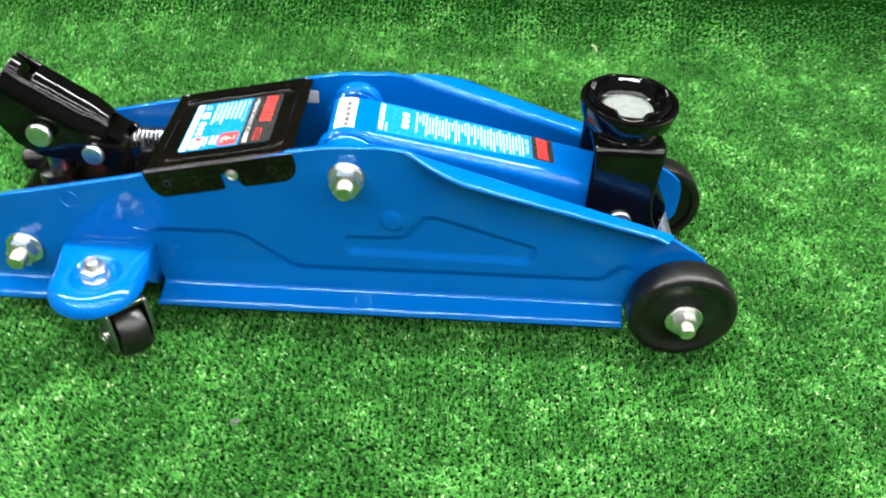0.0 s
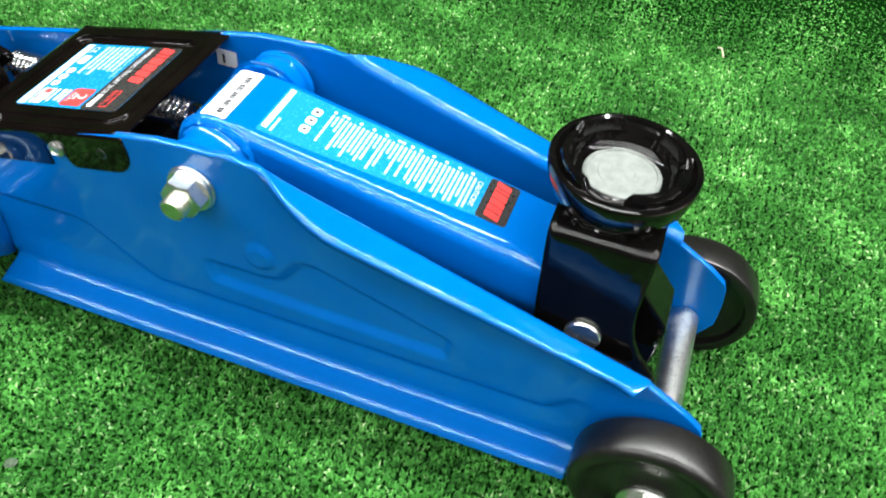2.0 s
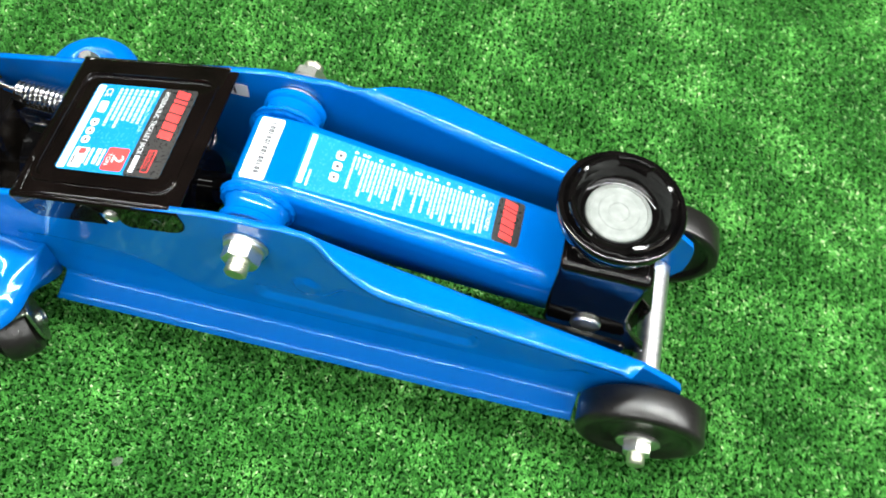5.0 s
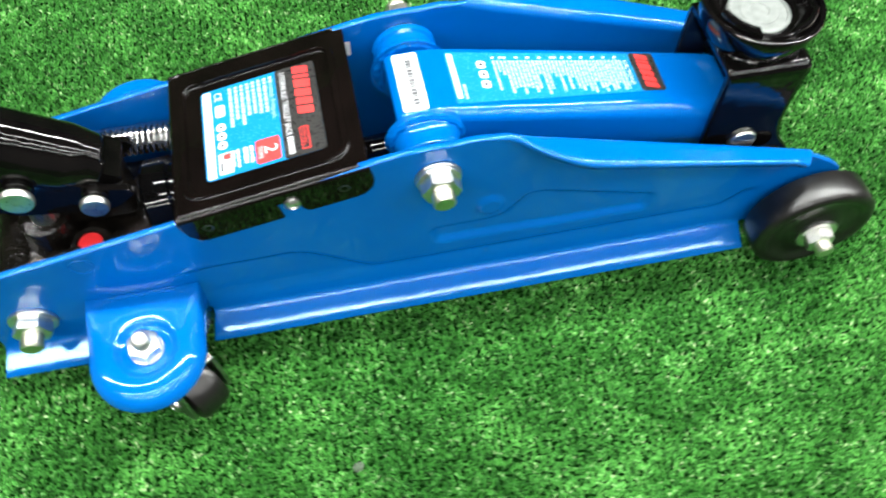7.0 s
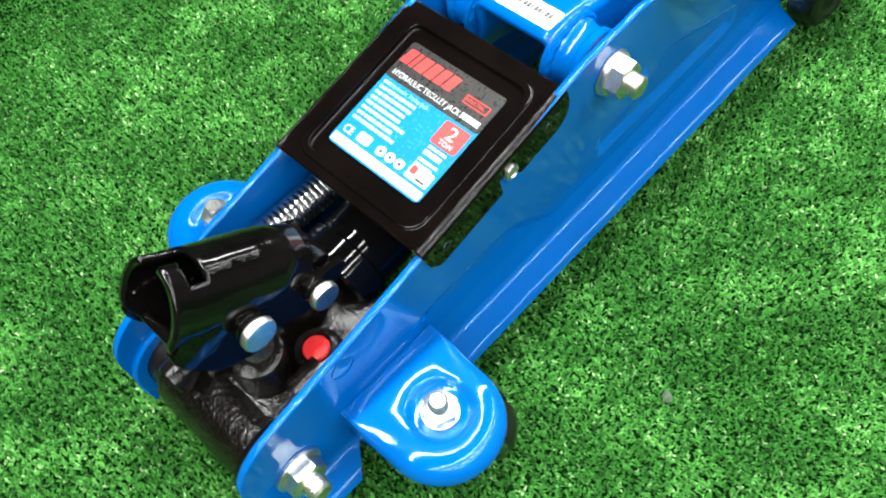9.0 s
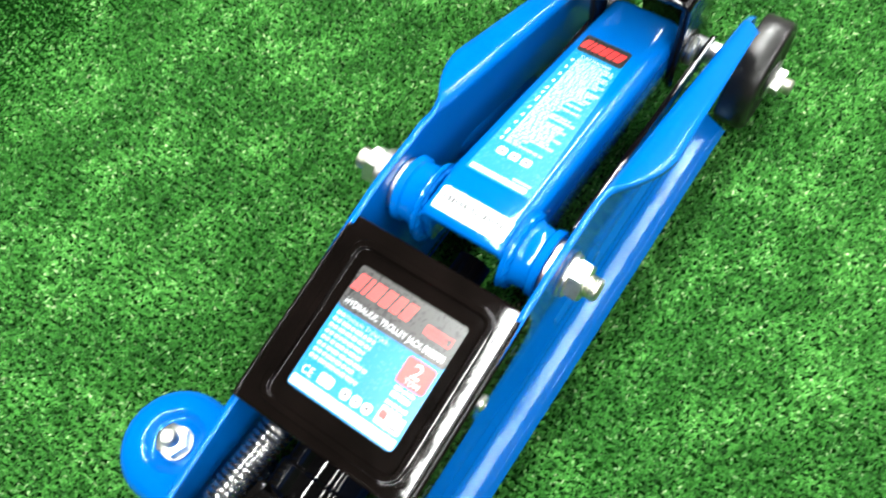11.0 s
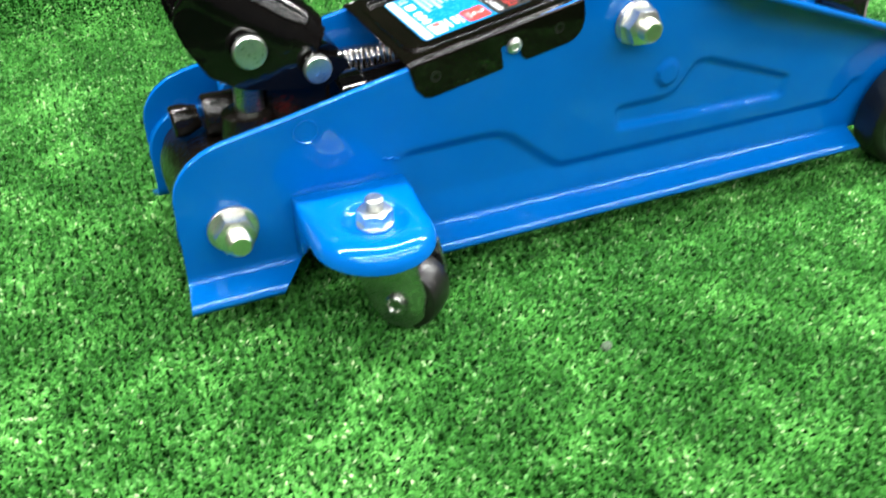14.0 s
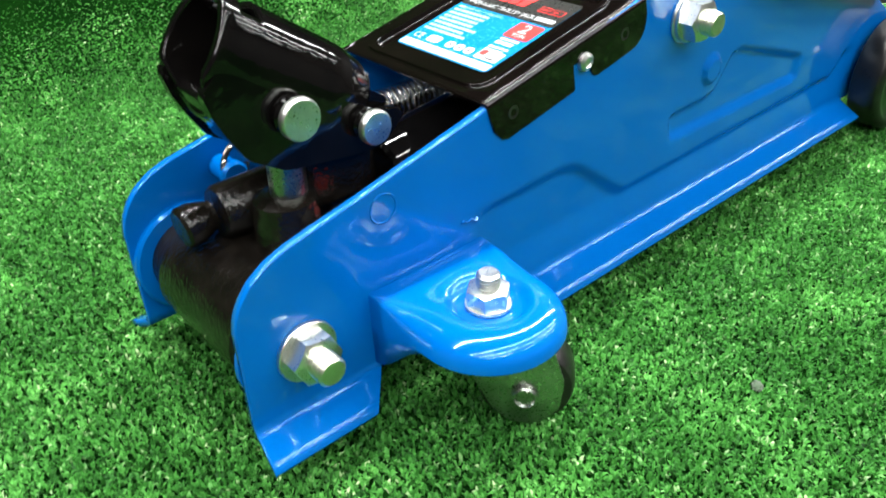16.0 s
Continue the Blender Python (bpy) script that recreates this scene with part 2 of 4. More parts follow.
def inside_depth(poly, x, z):
    """Signed distance to a closed outline, positive inside."""
    best, odd = 1e9, False
    n = len(poly)
    for k in range(n):
        (ax, az), (bx, bz) = poly[k], poly[(k + 1) % n]
        dx, dz = bx - ax, bz - az
        t = max(0.0, min(1.0, ((x - ax) * dx + (z - az) * dz) / (dx * dx + dz * dz + 1e-12)))
        best = min(best, math.hypot(x - ax - t * dx, z - az - t * dz))
        if (az > z) != (bz > z) and x < (bx - ax) * (z - az) / (bz - az) + ax:
            odd = not odd
    return best if odd else -best


# ---- the room: an unseen shell added to shape reflections and bounce ----
def room():
    west, east, south, north = -3.4, 5.6, -3.2, 3.6
    t = 0.12
    wall = [("wall_west", (t, north - south + 2 * t, CEILING - FLOOR), (west - t / 2, (south + north) / 2)),
            ("wall_east", (t, north - south + 2 * t, CEILING - FLOOR), (east + t / 2, (south + north) / 2)),
            ("wall_south", (east - west, t, CEILING - FLOOR), ((west + east) / 2, south - t / 2)),
            ("wall_north", (east - west, t, CEILING - FLOOR), ((west + east) / 2, north + t / 2))]
    for name, size, (x, y) in wall:
        ob = new(name, mesh_of(name, box(size, (x, y, (CEILING + FLOOR) / 2)), PLASTER))
        tagged(ob, "unseen grey showroom wall, toned for the reflections", "wall", kind="structure")
    ob = new("floor", mesh_of("floor", box((east - west, north - south, 0.1), ((west + east) / 2, (south + north) / 2, FLOOR - 0.05)), TILES))
    tagged(ob, "unseen floor below the display table, toned dark to deepen shadows", "floor", kind="structure")
    ob = new("ceiling", mesh_of("ceiling", box((east - west, north - south, 0.1), ((west + east) / 2, (south + north) / 2, CEILING + 0.05)), DARK_CEILING))
    tagged(ob, "unseen showroom ceiling, toned dark for the reflections", "ceiling", kind="structure")
    first = None
    for row in TUBE_ROWS:
        for x in TUBE_PLACES:
            m = pose(x, row, CEILING - 0.035)
            if first is None:
                first = thing("batten_light", "white metal ceiling batten carrying a long LED tube", "ceiling light", m, "rows of ceiling lights")
                part("housing", box((2.46, 0.11, 0.07), (0, 0, 0), 0.006), LABEL_WHITE, first)
            else:
                copy_thing(first, m)


room()

# ---- display table and turf ----
BACK, RISE = 0.255, 0.09


def table_edge(y):
    """Where the turf turns down over the end of the table."""
    return 0.430 + 1.1 * np.maximum(np.minimum(y, 0.36) - 0.05, 0) ** 2


def turf_profile(s):
    """Height line of the turf from front to back: place (y, z) and lean of its normal for a length s."""
    if s < BACK:
        return s, 0.0, 0.0
    arc = RISE * radians(84)
    if s < BACK + arc:
        a = (s - BACK) / RISE
        return BACK + RISE * math.sin(a), RISE * (1 - math.cos(a)), a
    a = radians(84)
    d = s - BACK - arc
    return BACK + RISE * math.sin(a) + d * math.cos(a), RISE * (1 - math.cos(a)) + d * math.sin(a), a


def turf_sheet():
    rows = []
    ys = [-0.75 + 0.035 * k for k in range(30)]
    ys = [y for y in ys if y < BACK] + [BACK + 0.018 * k for k in range(30)]
    for s in ys:
        y, z, a = turf_profile(s)
        edge = float(table_edge(y))
        row = [Vector((-1.1 + (edge - 0.02 + 1.1) * k / 30, y, z - 0.0035)) for k in range(30)]
        for k in range(9):
            b = radians(10.5 * k)
            row.append(Vector((edge - 0.02 + 0.05 * math.sin(b), y, z - 0.0035 - 0.05 * (1 - math.cos(b)))))
        row.append(Vector((edge + 0.031, y, z - 0.25)))
        rows.append(row)
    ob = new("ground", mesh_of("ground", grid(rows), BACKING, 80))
    tagged(ob, "green artificial turf sheet over a table, rising as backdrop", "artificial turf", kind="structure")
    thicken(ob, 0.004, lambda p: Vector((0, -0.5, 1)))
    top = thing("display_table", "plain table under the artificial turf sheet", "table")
    part("tabletop", box((1.50, 1.03, 0.03), (-0.355, -0.235, -0.03), 0.004), WOOD, top)
    for x in (-1.06, 0.33):
        for y in (-0.70, 0.23):
            part("leg", box((0.05, 0.05, -FLOOR - 0.045), (x, y, (FLOOR - 0.045) / 2), 0.003), WOOD, top)


turf_sheet()


def turf_blades(name, count, x0, x1, s0, s1, seed, scale=1.0, stray=0.24, fade=0.0):
    rng = np.random.default_rng(seed)
    # knitted tufts in rows, several blades to a tuft
    per = 5
    tufts = count // per
    pitch = math.sqrt((x1 - x0) * (s1 - s0) / tufts)
    wide, deep = int((x1 - x0) / pitch), int((s1 - s0) / pitch)
    gx, gs = np.meshgrid(np.arange(wide), np.arange(deep))
    gx, gs = gx.ravel(), gs.ravel()
    tx0 = x0 + (gx + 0.24 * (gx % 2) + rng.normal(0, 0.7 * stray, len(gx))) * pitch
    ts0 = s0 + (gs + rng.normal(0, stray, len(gx))) * pitch
    tone = rng.uniform(0, 1, len(gx))
    x, s, tone = np.repeat(tx0, per), np.repeat(ts0, per), np.repeat(tone, per)
    count = len(x)
    x, s = x + rng.normal(0, 0.00028, count), s + rng.normal(0, 0.00028, count)
    tone = np.clip(0.5 + (tone - 0.5) * 0.62 + rng.normal(0, 0.17, count), 0, 1)
    a84 = radians(84)
    arc = RISE * a84
    a = np.clip((s - BACK) / RISE, 0, a84)
    d = np.maximum(s - BACK - arc, 0)
    y = np.where(s < BACK, s, BACK + RISE * np.sin(a) + d * math.cos(a84))
    z = np.where(s < BACK, 0, RISE * (1 - np.cos(a)) + d * math.sin(a84))
    edge = table_edge(y) - 0.02
    keep = x < edge + 0.07
    if fade:
        keep &= rng.random(count) > (s - s1 + fade) / fade
    over = np.clip((x - edge) / 0.05, 0, 1.5)
    z = z - 0.05 * (1 - np.cos(over))
    nx, ny, nz = np.sin(over), -np.sin(a) * np.cos(over), np.cos(a) * np.cos(over)
    normal = np.stack([nx, ny, nz], 1)
    tx = np.stack([np.cos(over), np.zeros(count), -np.sin(over)], 1)
    ty = np.cross(normal, tx)
    base = np.stack([np.where(x > edge, edge + 0.05 * np.sin(over), x), y, z], 1) - normal * 0.0034
    turn = rng.uniform(0, 2 * math.pi, count)
    way = np.cos(turn)[:, None] * tx + np.sin(turn)[:, None] * ty
    side = np.cross(normal, way)
    twist = rng.uniform(-0.9, 0.9, count)[:, None]
    side = side * np.cos(twist) + normal * np.sin(twist)
    h = (rng.uniform(0.0024, 0.0041, count) * scale)[:, None]
    lean = rng.uniform(0.05, 0.95, count)[:, None]
    curl = rng.uniform(0.0, 1.5, count)[:, None]
    w = (rng.uniform(0.00040, 0.00078, count) * scale)[:, None]
    mid = base + h * 0.6 * (normal * np.cos(lean * 0.7) + way * np.sin(lean * 0.7))
    tip = mid + h * 0.45 * (normal * np.cos(lean + curl) + way * np.sin(lean + curl))
    points = np.stack([base - side * w * 0.7, base + side * w * 0.7, mid - side * w, mid + side * w, tip], 1)
    points = points[keep].reshape(-1, 3)
    tone = np.repeat(tone[keep], 5)
    count = int(keep.sum())
    first = np.arange(count)[:, None] * 5
    loops = (first + np.array([[0, 1, 3, 2, 2, 3, 4]])).reshape(-1)
    starts = (np.arange(count)[:, None] * 7 + np.array([[0, 4]])).reshape(-1)
    data = bpy.data.meshes.new(name)
    data.vertices.add(len(points))
    data.vertices.foreach_set("co", points.astype(np.float32).ravel())
    data.loops.add(len(loops))
    data.loops.foreach_set("vertex_index", loops.astype(np.int32))
    data.polygons.add(len(starts))
    data.polygons.foreach_set("loop_start", starts.astype(np.int32))
    data.update(calc_edges=True)
    data.validate()
    data.attributes.new("tone", "FLOAT", "POINT").data.foreach_set("value", tone.astype(np.float32))
    data.materials.append(TURF)
    ob = new(name, data)
    return tagged(ob, "short curly bright green artificial grass blades", "artificial turf", kind="stuff")


turf_blades("turf_pile", 640000, -0.38, 0.50, -0.31, 0.318, 3, 1.0, 0.24, 0.05)
turf_blades("backdrop_pile", 250000, -0.45, 0.54, 0.266, 0.58, 5, 0.95, 0.18)
turf_blades("outer_pile", 50000, -0.95, -0.38, -0.30, 0.30, 7, 1.5)


# ---- the jack: shared parts ----
JACK = pose(0, -0.0003, 0, -1.5)
jack = thing("trolley_jack", "blue hydraulic trolley jack with black cover and saddle on turf", "trolley jack", JACK)
PLATE, THICK = 0.0405, 0.003


def facing(s):
    """Lays the z axis of a turned piece along -y (s = -1) or +y (s = 1)."""
    return pose(0, 0, 0, -90 * s)


def thread(r, h0, h1, pitch=0.0012):
    rows, h = [], h0
    while h < h1 - 0.0012:
        rows += [(r, h), (r * 0.93, h + pitch * 0.5)]
        h += pitch
    return rows + [(r, h), (r, h1 - 0.001), (r - 0.0009, h1), (0, h1)]


def fastener(parent, x, z, s, face, nut, nut_h, bolt_r, end, washers=((0.0115, 0.0016),), turn=10.0, name="bolt"):
    """A threaded bolt end with nut and washers on a side face of the jack."""
    m = Matrix.Translation((x, 0, z)) @ facing(s)
    h = face
    bolt = part(name, lathe([(0, face - 0.004), (bolt_r, face - 0.004), *thread(bolt_r, face, end)], m, 24), YELLOW_ZINC, parent)
    for r, t in washers:
        part("washer", lathe([(bolt_r, h), (r - 0.0003, h), (r, h + 0.0004), (r, h + t - 0.0004), (r - 0.0003, h + t), (bolt_r, h + t)], m, 36), ZINC, bolt)
        h += t
    part("nut", hexagon(nut, nut_h, m @ pose(0, 0, h, 0, 0, turn)), ZINC, bolt)
    return bolt


# side plates
TOP = [(-0.2085, 0.0560), (-0.2075, 0.0615), (-0.2050, 0.0665), (-0.2010, 0.0712), (-0.1950, 0.0752), (-0.1880, 0.0778), (-0.183, 0.0790),
       (-0.159, 0.0842), (-0.111, 0.0955), (-0.025, 0.1168), (-0.012, 0.1195), (0.000, 0.1205), (0.010, 0.1206), (0.0165, 0.1216), (0.0215, 0.1214),
       (0.026, 0.1194), (0.1840, 0.0706), (0.1860, 0.0694), (0.200, 0.0608), (0.2050, 0.0568), (0.2080, 0.0540), (0.2095, 0.0480), (0.2100, 0.0400)]
BOTTOM = [(-0.2085, 0.0205), (-0.159, 0.0205), (-0.155, 0.030), (-0.148, 0.0375), (-0.120, 0.0375), (-0.115, 0.030), (-0.110, 0.0205), (0.166, 0.0205), (0.1662, 0.0175), (0.2040, 0.0172), (0.2100, 0.0290)]
PANEL = rounded([(-0.0005, 0.0592), (0.002, 0.0485), (0.1065, 0.0472), (0.1080, 0.0580), (0.0510, 0.0762), (0.0440, 0.0758), (0.0335, 0.0618), (0.026, 0.0600)],
                [0.003, 0.003, 0.003, 0.003, 0.004, 0.004, 0.007, 0.005])
CREASE = rounded([(-0.118, 0.0572), (-0.062, 0.0588), (-0.030, 0.0345), (0.150, 0.0362), (0.160, 0.0470), (0.200, 0.047), (0.20, 0.0), (-0.118, 0.0)],
                 [0.003, 0.024, 0.012, 0.010, 0.002, 0, 0, 0])


def dent(x, z):
    """How far the plate is pressed inwards at a place."""
    d = 0.0024 * smooth01(inside_depth(PANEL, x, z) / 0.0048 + 0.5)
    low = inside_depth(CREASE, x, z)
    fade = smooth01((x + 0.118) / 0.016) * smooth01((0.172 - x) / 0.02)
    d += 0.0026 * smooth01(low / 0.0062 + 0.5) * fade * (0.30 + 0.70 * smooth01((z - 0.020) / 0.016))
    r = math.hypot(x - 0.0262, z - 0.0734)
    return d - 0.0019 * smooth01((0.0060 - r) / 0.0012 + 0.5)


def side_plate(s):
    xs = sorted({round(-0.2085 + 0.0014 * k, 5) for k in range(300) if -0.2085 + 0.0014 * k < 0.2100} | {0.2100, 0.2097, 0.2090, 0.1660, 0.1805, 0.1840, 0.0215, -0.159, -0.110, -0.2082, -0.2078, -0.207, -0.2062})
    curve = 0.0016  # inner radius of the upper bend

    def bend(x):
        """Angle of the upper flange and how far it reaches out."""
        if not 0.0215 <= x <= 0.1841:
            return 0.0, 0.0
        wide = 0.0136 * smooth01((x - 0.0215) / 0.044) ** 0.9 if x < 0.0655 else 0.0138 - 0.0066 * (x - 0.0655) / 0.1185
        return radians(85) * smooth01((x - 0.0215) / 0.026), wide

    def head(x):
        angle, wide = bend(x)
        return along(TOP, x) + (0.0006 - curve * math.sin(angle)) * smooth01(angle / radians(60))

    rows = []
    for x in xs:
        top, low = head(x), along(BOTTOM, x)
        column = []
        for k in range(72):
            z = top + (low - top) * k / 71
            column.append(Vector((x, s * (PLATE - dent(x, z)), z)))
        rows.append(column)
    bm = grid(rows)

    def foot(x0, x1, cut0, cut1):
        """The flange bent outwards along the bottom."""
        r = 0.0040
        line = [(r * (1 - math.cos(radians(8 * k))), 0.0205 - r * math.sin(radians(8 * k))) for k in range(9)]
        y1, z1 = line[-1]
        line += [(y1 + (0.0132 - y1) * k / 3, z1 - (0.0132 - y1) * k / 3 * math.tan(radians(26))) for k in (1, 2, 3)]
        out = []
        for x in xs:
            if not x0 - 1e-6 <= x <= x1 + 1e-6:
                continue
            shear = cut0 * max(0, 1 - (x - x0) / 0.020) + cut1 * max(0, 1 - (x1 - x) / 0.020)
            out.append([Vector((x + shear * y / 0.013, s * (PLATE - dent(x, 0.0205) * max(0, 1 - y / 0.006) + y), z)) for y, z in line])
        grid(out, bm)

    foot(-0.2085, -0.159, -0.002, -0.012)
    foot(-0.110, 0.166, -0.002, -0.001)
    # flange bent outwards along the sloping top
    out = []
    for x in xs:
        angle, wide = bend(x)
        if angle <= 0 and abs(x - 0.0215) > 1e-6:
            continue
        skew = 0.0062 * max(0, 1 - (0.1841 - x) / 0.012)
        base, inset = head(x), dent(x, head(x))
        line = [(curve * (1 - math.cos(angle * k / 6)), curve * math.sin(angle * k / 6)) for k in range(7)]
        y1, z1 = line[-1]
        flat = max(0.0, wide - y1)
        line += [(y1 + flat * math.sin(angle) * k / 4, z1 + flat * math.cos(angle) * k / 4 * (1 - smooth01(angle / radians(85)))) for k in (1, 2, 3, 4)]
        out.append([Vector((x - skew * y / 0.0075, s * (PLATE - inset * max(0, 1 - y / 0.004) + y), base + z)) for y, z in line])
    grid(out, bm)
    bmesh.ops.remove_doubles(bm, verts=bm.verts, dist=0.00008)
    bmesh.ops.dissolve_degenerate(bm, edges=bm.edges, dist=0.00002)
    ob = part("side_plate", bm, BLUE, jack, "pressed blue steel side plate with turned flanges", 50)
    thicken(ob, THICK, lambda p: Vector((0, s, 0.3)))
    return ob


for s in (-1, 1):
    side_plate(s)

# spot weld ring and a weld scar above the caster bracket
ring = [(-0.1530 + 0.0050 * math.cos(a), -PLATE, 0.0770 + 0.0050 * math.sin(a)) for a in (radians(15 * k) for k in range(25))]
part("weld_ring", sweep(ring, 0.0004, 6), BLUE, jack)
scar = [(-0.1205 + 0.0011 * k, -PLATE - 0.0002 * math.sin(k * 1.3), 0.0580 - 0.0002 * k + 0.0005 * math.sin(k * 1.9)) for k in range(8)]
part("weld_scar", sweep(scar, 0.0006, 6), BLUE, jack)

# pivot and rear bolts
for s in (-1, 1):
    fastener(jack, 0.0015, 0.1018 if s < 0 else 0.1035, s, PLATE, 0.0150, 0.0064, 0.0050, 0.0556 if s < 0 else 0.0600, ((0.0101, 0.0014), (0.0095, 0.0018)) if s < 0 else ((0.0101, 0.0020), (0.0098, 0.0056)), 28, "pivot_bolt")
    fastener(jack, -0.1872, 0.0400, s, PLATE, 0.0152, 0.0066, 0.0051, 0.0560 if s < 0 else 0.0620, ((0.0107, 0.0020),) if s < 0 else ((0.0107, 0.0020), (0.0100, 0.0050)), 25, "rear_bolt")


# front axle and wheels
AXLE_X, AXLE_Z = 0.1965, 0.0283
m = Matrix.Translation((AXLE_X, 0, AXLE_Z)) @ facing(1)
part("front_axle", lathe([(0, -0.056), (0.0058, -0.056), (0.0062, -0.0375), (0.0068, -0.037), (0.0068, 0.037), (0.0062, 0.0375), (0.0058, 0.056), (0, 0.056)], m, 36), STEEL, jack, "bare steel front axle")
for s in (-1, 1):
    m = Matrix.Translation((AXLE_X, 0, AXLE_Z)) @ facing(s)
    R, a, b = 0.0312, 0.0432, 0.0615
    tread = [(0.006, a), (0.0125, a), (0.0130, a + 0.0045), (0.0235, a + 0.0050), (0.0252, a + 0.0042), (0.0260, a + 0.0008), (0.0268, a + 0.0004), (R - 0.0014, a + 0.0006), (R - 0.0004, a + 0.0012), (R, a + 0.0022), (R, b - 0.0034), (R - 0.0005, b - 0.0022), (R - 0.0016, b - 0.0012), (R - 0.0034, b - 0.0005),
             (R - 0.0050, b - 0.0005), (R - 0.0062, b - 0.0012), (R - 0.0082, b - 0.0026), (R - 0.0110, b - 0.0032), (0.0150, b - 0.0026), (0.0126, b - 0.0012), (0.0116, b - 0.0006), (0.006, b - 0.0006)]
    wheel = part("front_wheel", lathe(tread, m, 72), RUBBER, jack, "solid black plastic wheel with dished face")
    bolt = part("axle_end", lathe([(0, b - 0.004), (0.0046, b - 0.004), *thread(0.0046, b - 0.001, 0.0735)], m, 24), YELLOW_ZINC, wheel)
    part("washer", lathe([(0.0046, b - 0.0006), (0.0104, b - 0.0006), (0.0108, b), (0.0108, b + 0.0008), (0.0104, b + 0.0012), (0.0046, b + 0.0012)], m, 36), ZINC, wheel)
    part("nut", hexagon(0.0128, 0.0056, m @ pose(0, 0, b + 0.0012, 0, 0, 16)), ZINC, wheel)


# rear casters
def caster(s):
    cx, cy, half, top = -0.1362, 0.0700, 0.0256, 0.0486
    path = []  # outline from the plate, round the outer end, back to the plate and along it; with the rounding there
    for k in range(9):
        y = PLATE + (cy - PLATE) * k / 9
        path.append((cx - half, y, 0.0012 + 0.0078 * smooth01(k / 9), (-1, 0)))
    for k in range(33):
        a = math.pi * k / 32
        path.append((cx - half * math.cos(a), cy + half * math.sin(a), 0.0090, (-math.cos(a), math.sin(a))))
    for k in range(8, -1, -1):
        y = PLATE + (cy - PLATE) * k / 9
        path.append((cx + half, y, 0.0012 + 0.0078 * smooth01(k / 9), (1, 0)))
    for k in range(1, 8):
        path.append((cx + half - 2 * half * k / 8, PLATE, 0.0006, (0, -1)))
    rows = [[] for _ in range(16)]
    for n, (x, y, r, (ox, oy)) in enumerate(path):
        deep = 0.0097 + 0.0193 * (1 - smooth01((y - PLATE) / 0.028)) if r > 0.001 else 0.0012
        levels = [(0.0004, -max(deep, r + 0.0006)), (0.0, -(r + max(deep - r, 0.0006) * 0.4))] + [(r * (1 - math.cos(radians(22.5 * k))), -r * (1 - math.sin(radians(22.5 * k)))) for k in range(5)]
        for k, (inset, down) in enumerate(levels):
            rows[k].append(Vector((x - ox * inset, s * (y - oy * inset), top + down)))
        v = Vector((x - ox * r - cx - 0.001, y - oy * r - 0.069))
        way = v.normalized()
        for k, (radius, down) in enumerate(((None, 0.0), (None, 0.0), (0.0146, 0.0), (0.0137, 0.0004), (0.0124, 0.0016), (0.0113, 0.0026), (0.0100, 0.0029), (0.0060, 0.0029), (0.0030, 0.0029))):
            q = way * (radius if radius else v.length + (0.0146 - v.length) * (k + 1) / 3)
            rows[7 + k].append(Vector((cx + 0.001 + q.x, s * (0.069 + q.y), top - down)))
    bm = grid(rows, close=True)
    bmesh.ops.remove_doubles(bm, verts=bm.verts, dist=0.00003)
    bracket = part("caster_bracket", bm, BLUE, jack, "domed blue steel caster bracket", 55)
    thicken(bracket, 0.0020, lambda p: p - Vector((cx, s * 0.066, 0.0)))
    m = pose(cx + 0.001, s * 0.0690, top - 0.0029)
    stud = part("stud", lathe([(0, 0), *thread(0.0039, 0.0, 0.0130)], m, 20), ZINC, bracket, "bright zinc threaded stud")
    part("washer", lathe([(0.003, 0), (0.0072, 0), (0.0076, 0.0004), (0.0076, 0.0014), (0.003, 0.0014)], m, 32), ZINC, bracket)
    part("nut", hexagon(0.0128, 0.0060, m @ pose(0, 0, 0.0014, 0, 0, 8)), ZINC, bracket)
    # swivel fork and small wheel
    yaw = -48.0 if s < 0 else 8.0
    f = pose(-0.1230, s * 0.0750, 0.0138, 0, 0, yaw) if s < 0 else pose(-0.1270, s * 0.0735, 0.0150, 0, 0, yaw)
    fork = part("caster_fork", lathe([(0, 0.0400), (0.0125, 0.0400), (0.0150, 0.0385), (0.0150, 0.0365), (0.0135, 0.0345), (0, 0.0345)], pose(cx, s * 0.0700, -0.0005), 32), GALVANISED, jack, "zinc swivel fork of the caster")
    for side in (-1, 1):
        cheek = rounded([(-0.0250, 0.0215), (0.0080, 0.0215), (0.0128, 0.0060), (0.0116, -0.0056), (0.0048, -0.0126), (-0.0048, -0.0126), (-0.0112, -0.0062), (-0.0172, 0.0060)], [0.001, 0.001, 0.006, 0.006, 0.007, 0.007, 0.006, 0.01], 6)
        part("cheek", prism(cheek, side * 0.0100, side * 0.0116, 0.0003, f), GALVANISED, fork)
        part("rivet", lathe([(0, 0.0116), (0.0048, 0.0116), (0.0047, 0.0136), (0.0040, 0.0143), (0.0034, 0.0143), (0.0028, 0.0132), (0, 0.0130)], f @ facing(side), 24), GALVANISED, fork)
    part("crown", box((0.030, 0.0232, 0.002), (-0.0075, 0, 0.0205), 0.0005, f), GALVANISED, fork)
    part("caster_wheel", lathe([(0.002, -0.0090), (0.0125, -0.0090), (0.0155, -0.0078), (0.0164, -0.0058), (0.0168, -0.002), (0.0168, 0.002), (0.0164, 0.0058), (0.0155, 0.0078), (0.0125, 0.0085), (0.002, 0.0085)], f @ facing(1), 44), RUBBER, jack, "small solid black caster wheel")


for s in (-1, 1):
    caster(s)


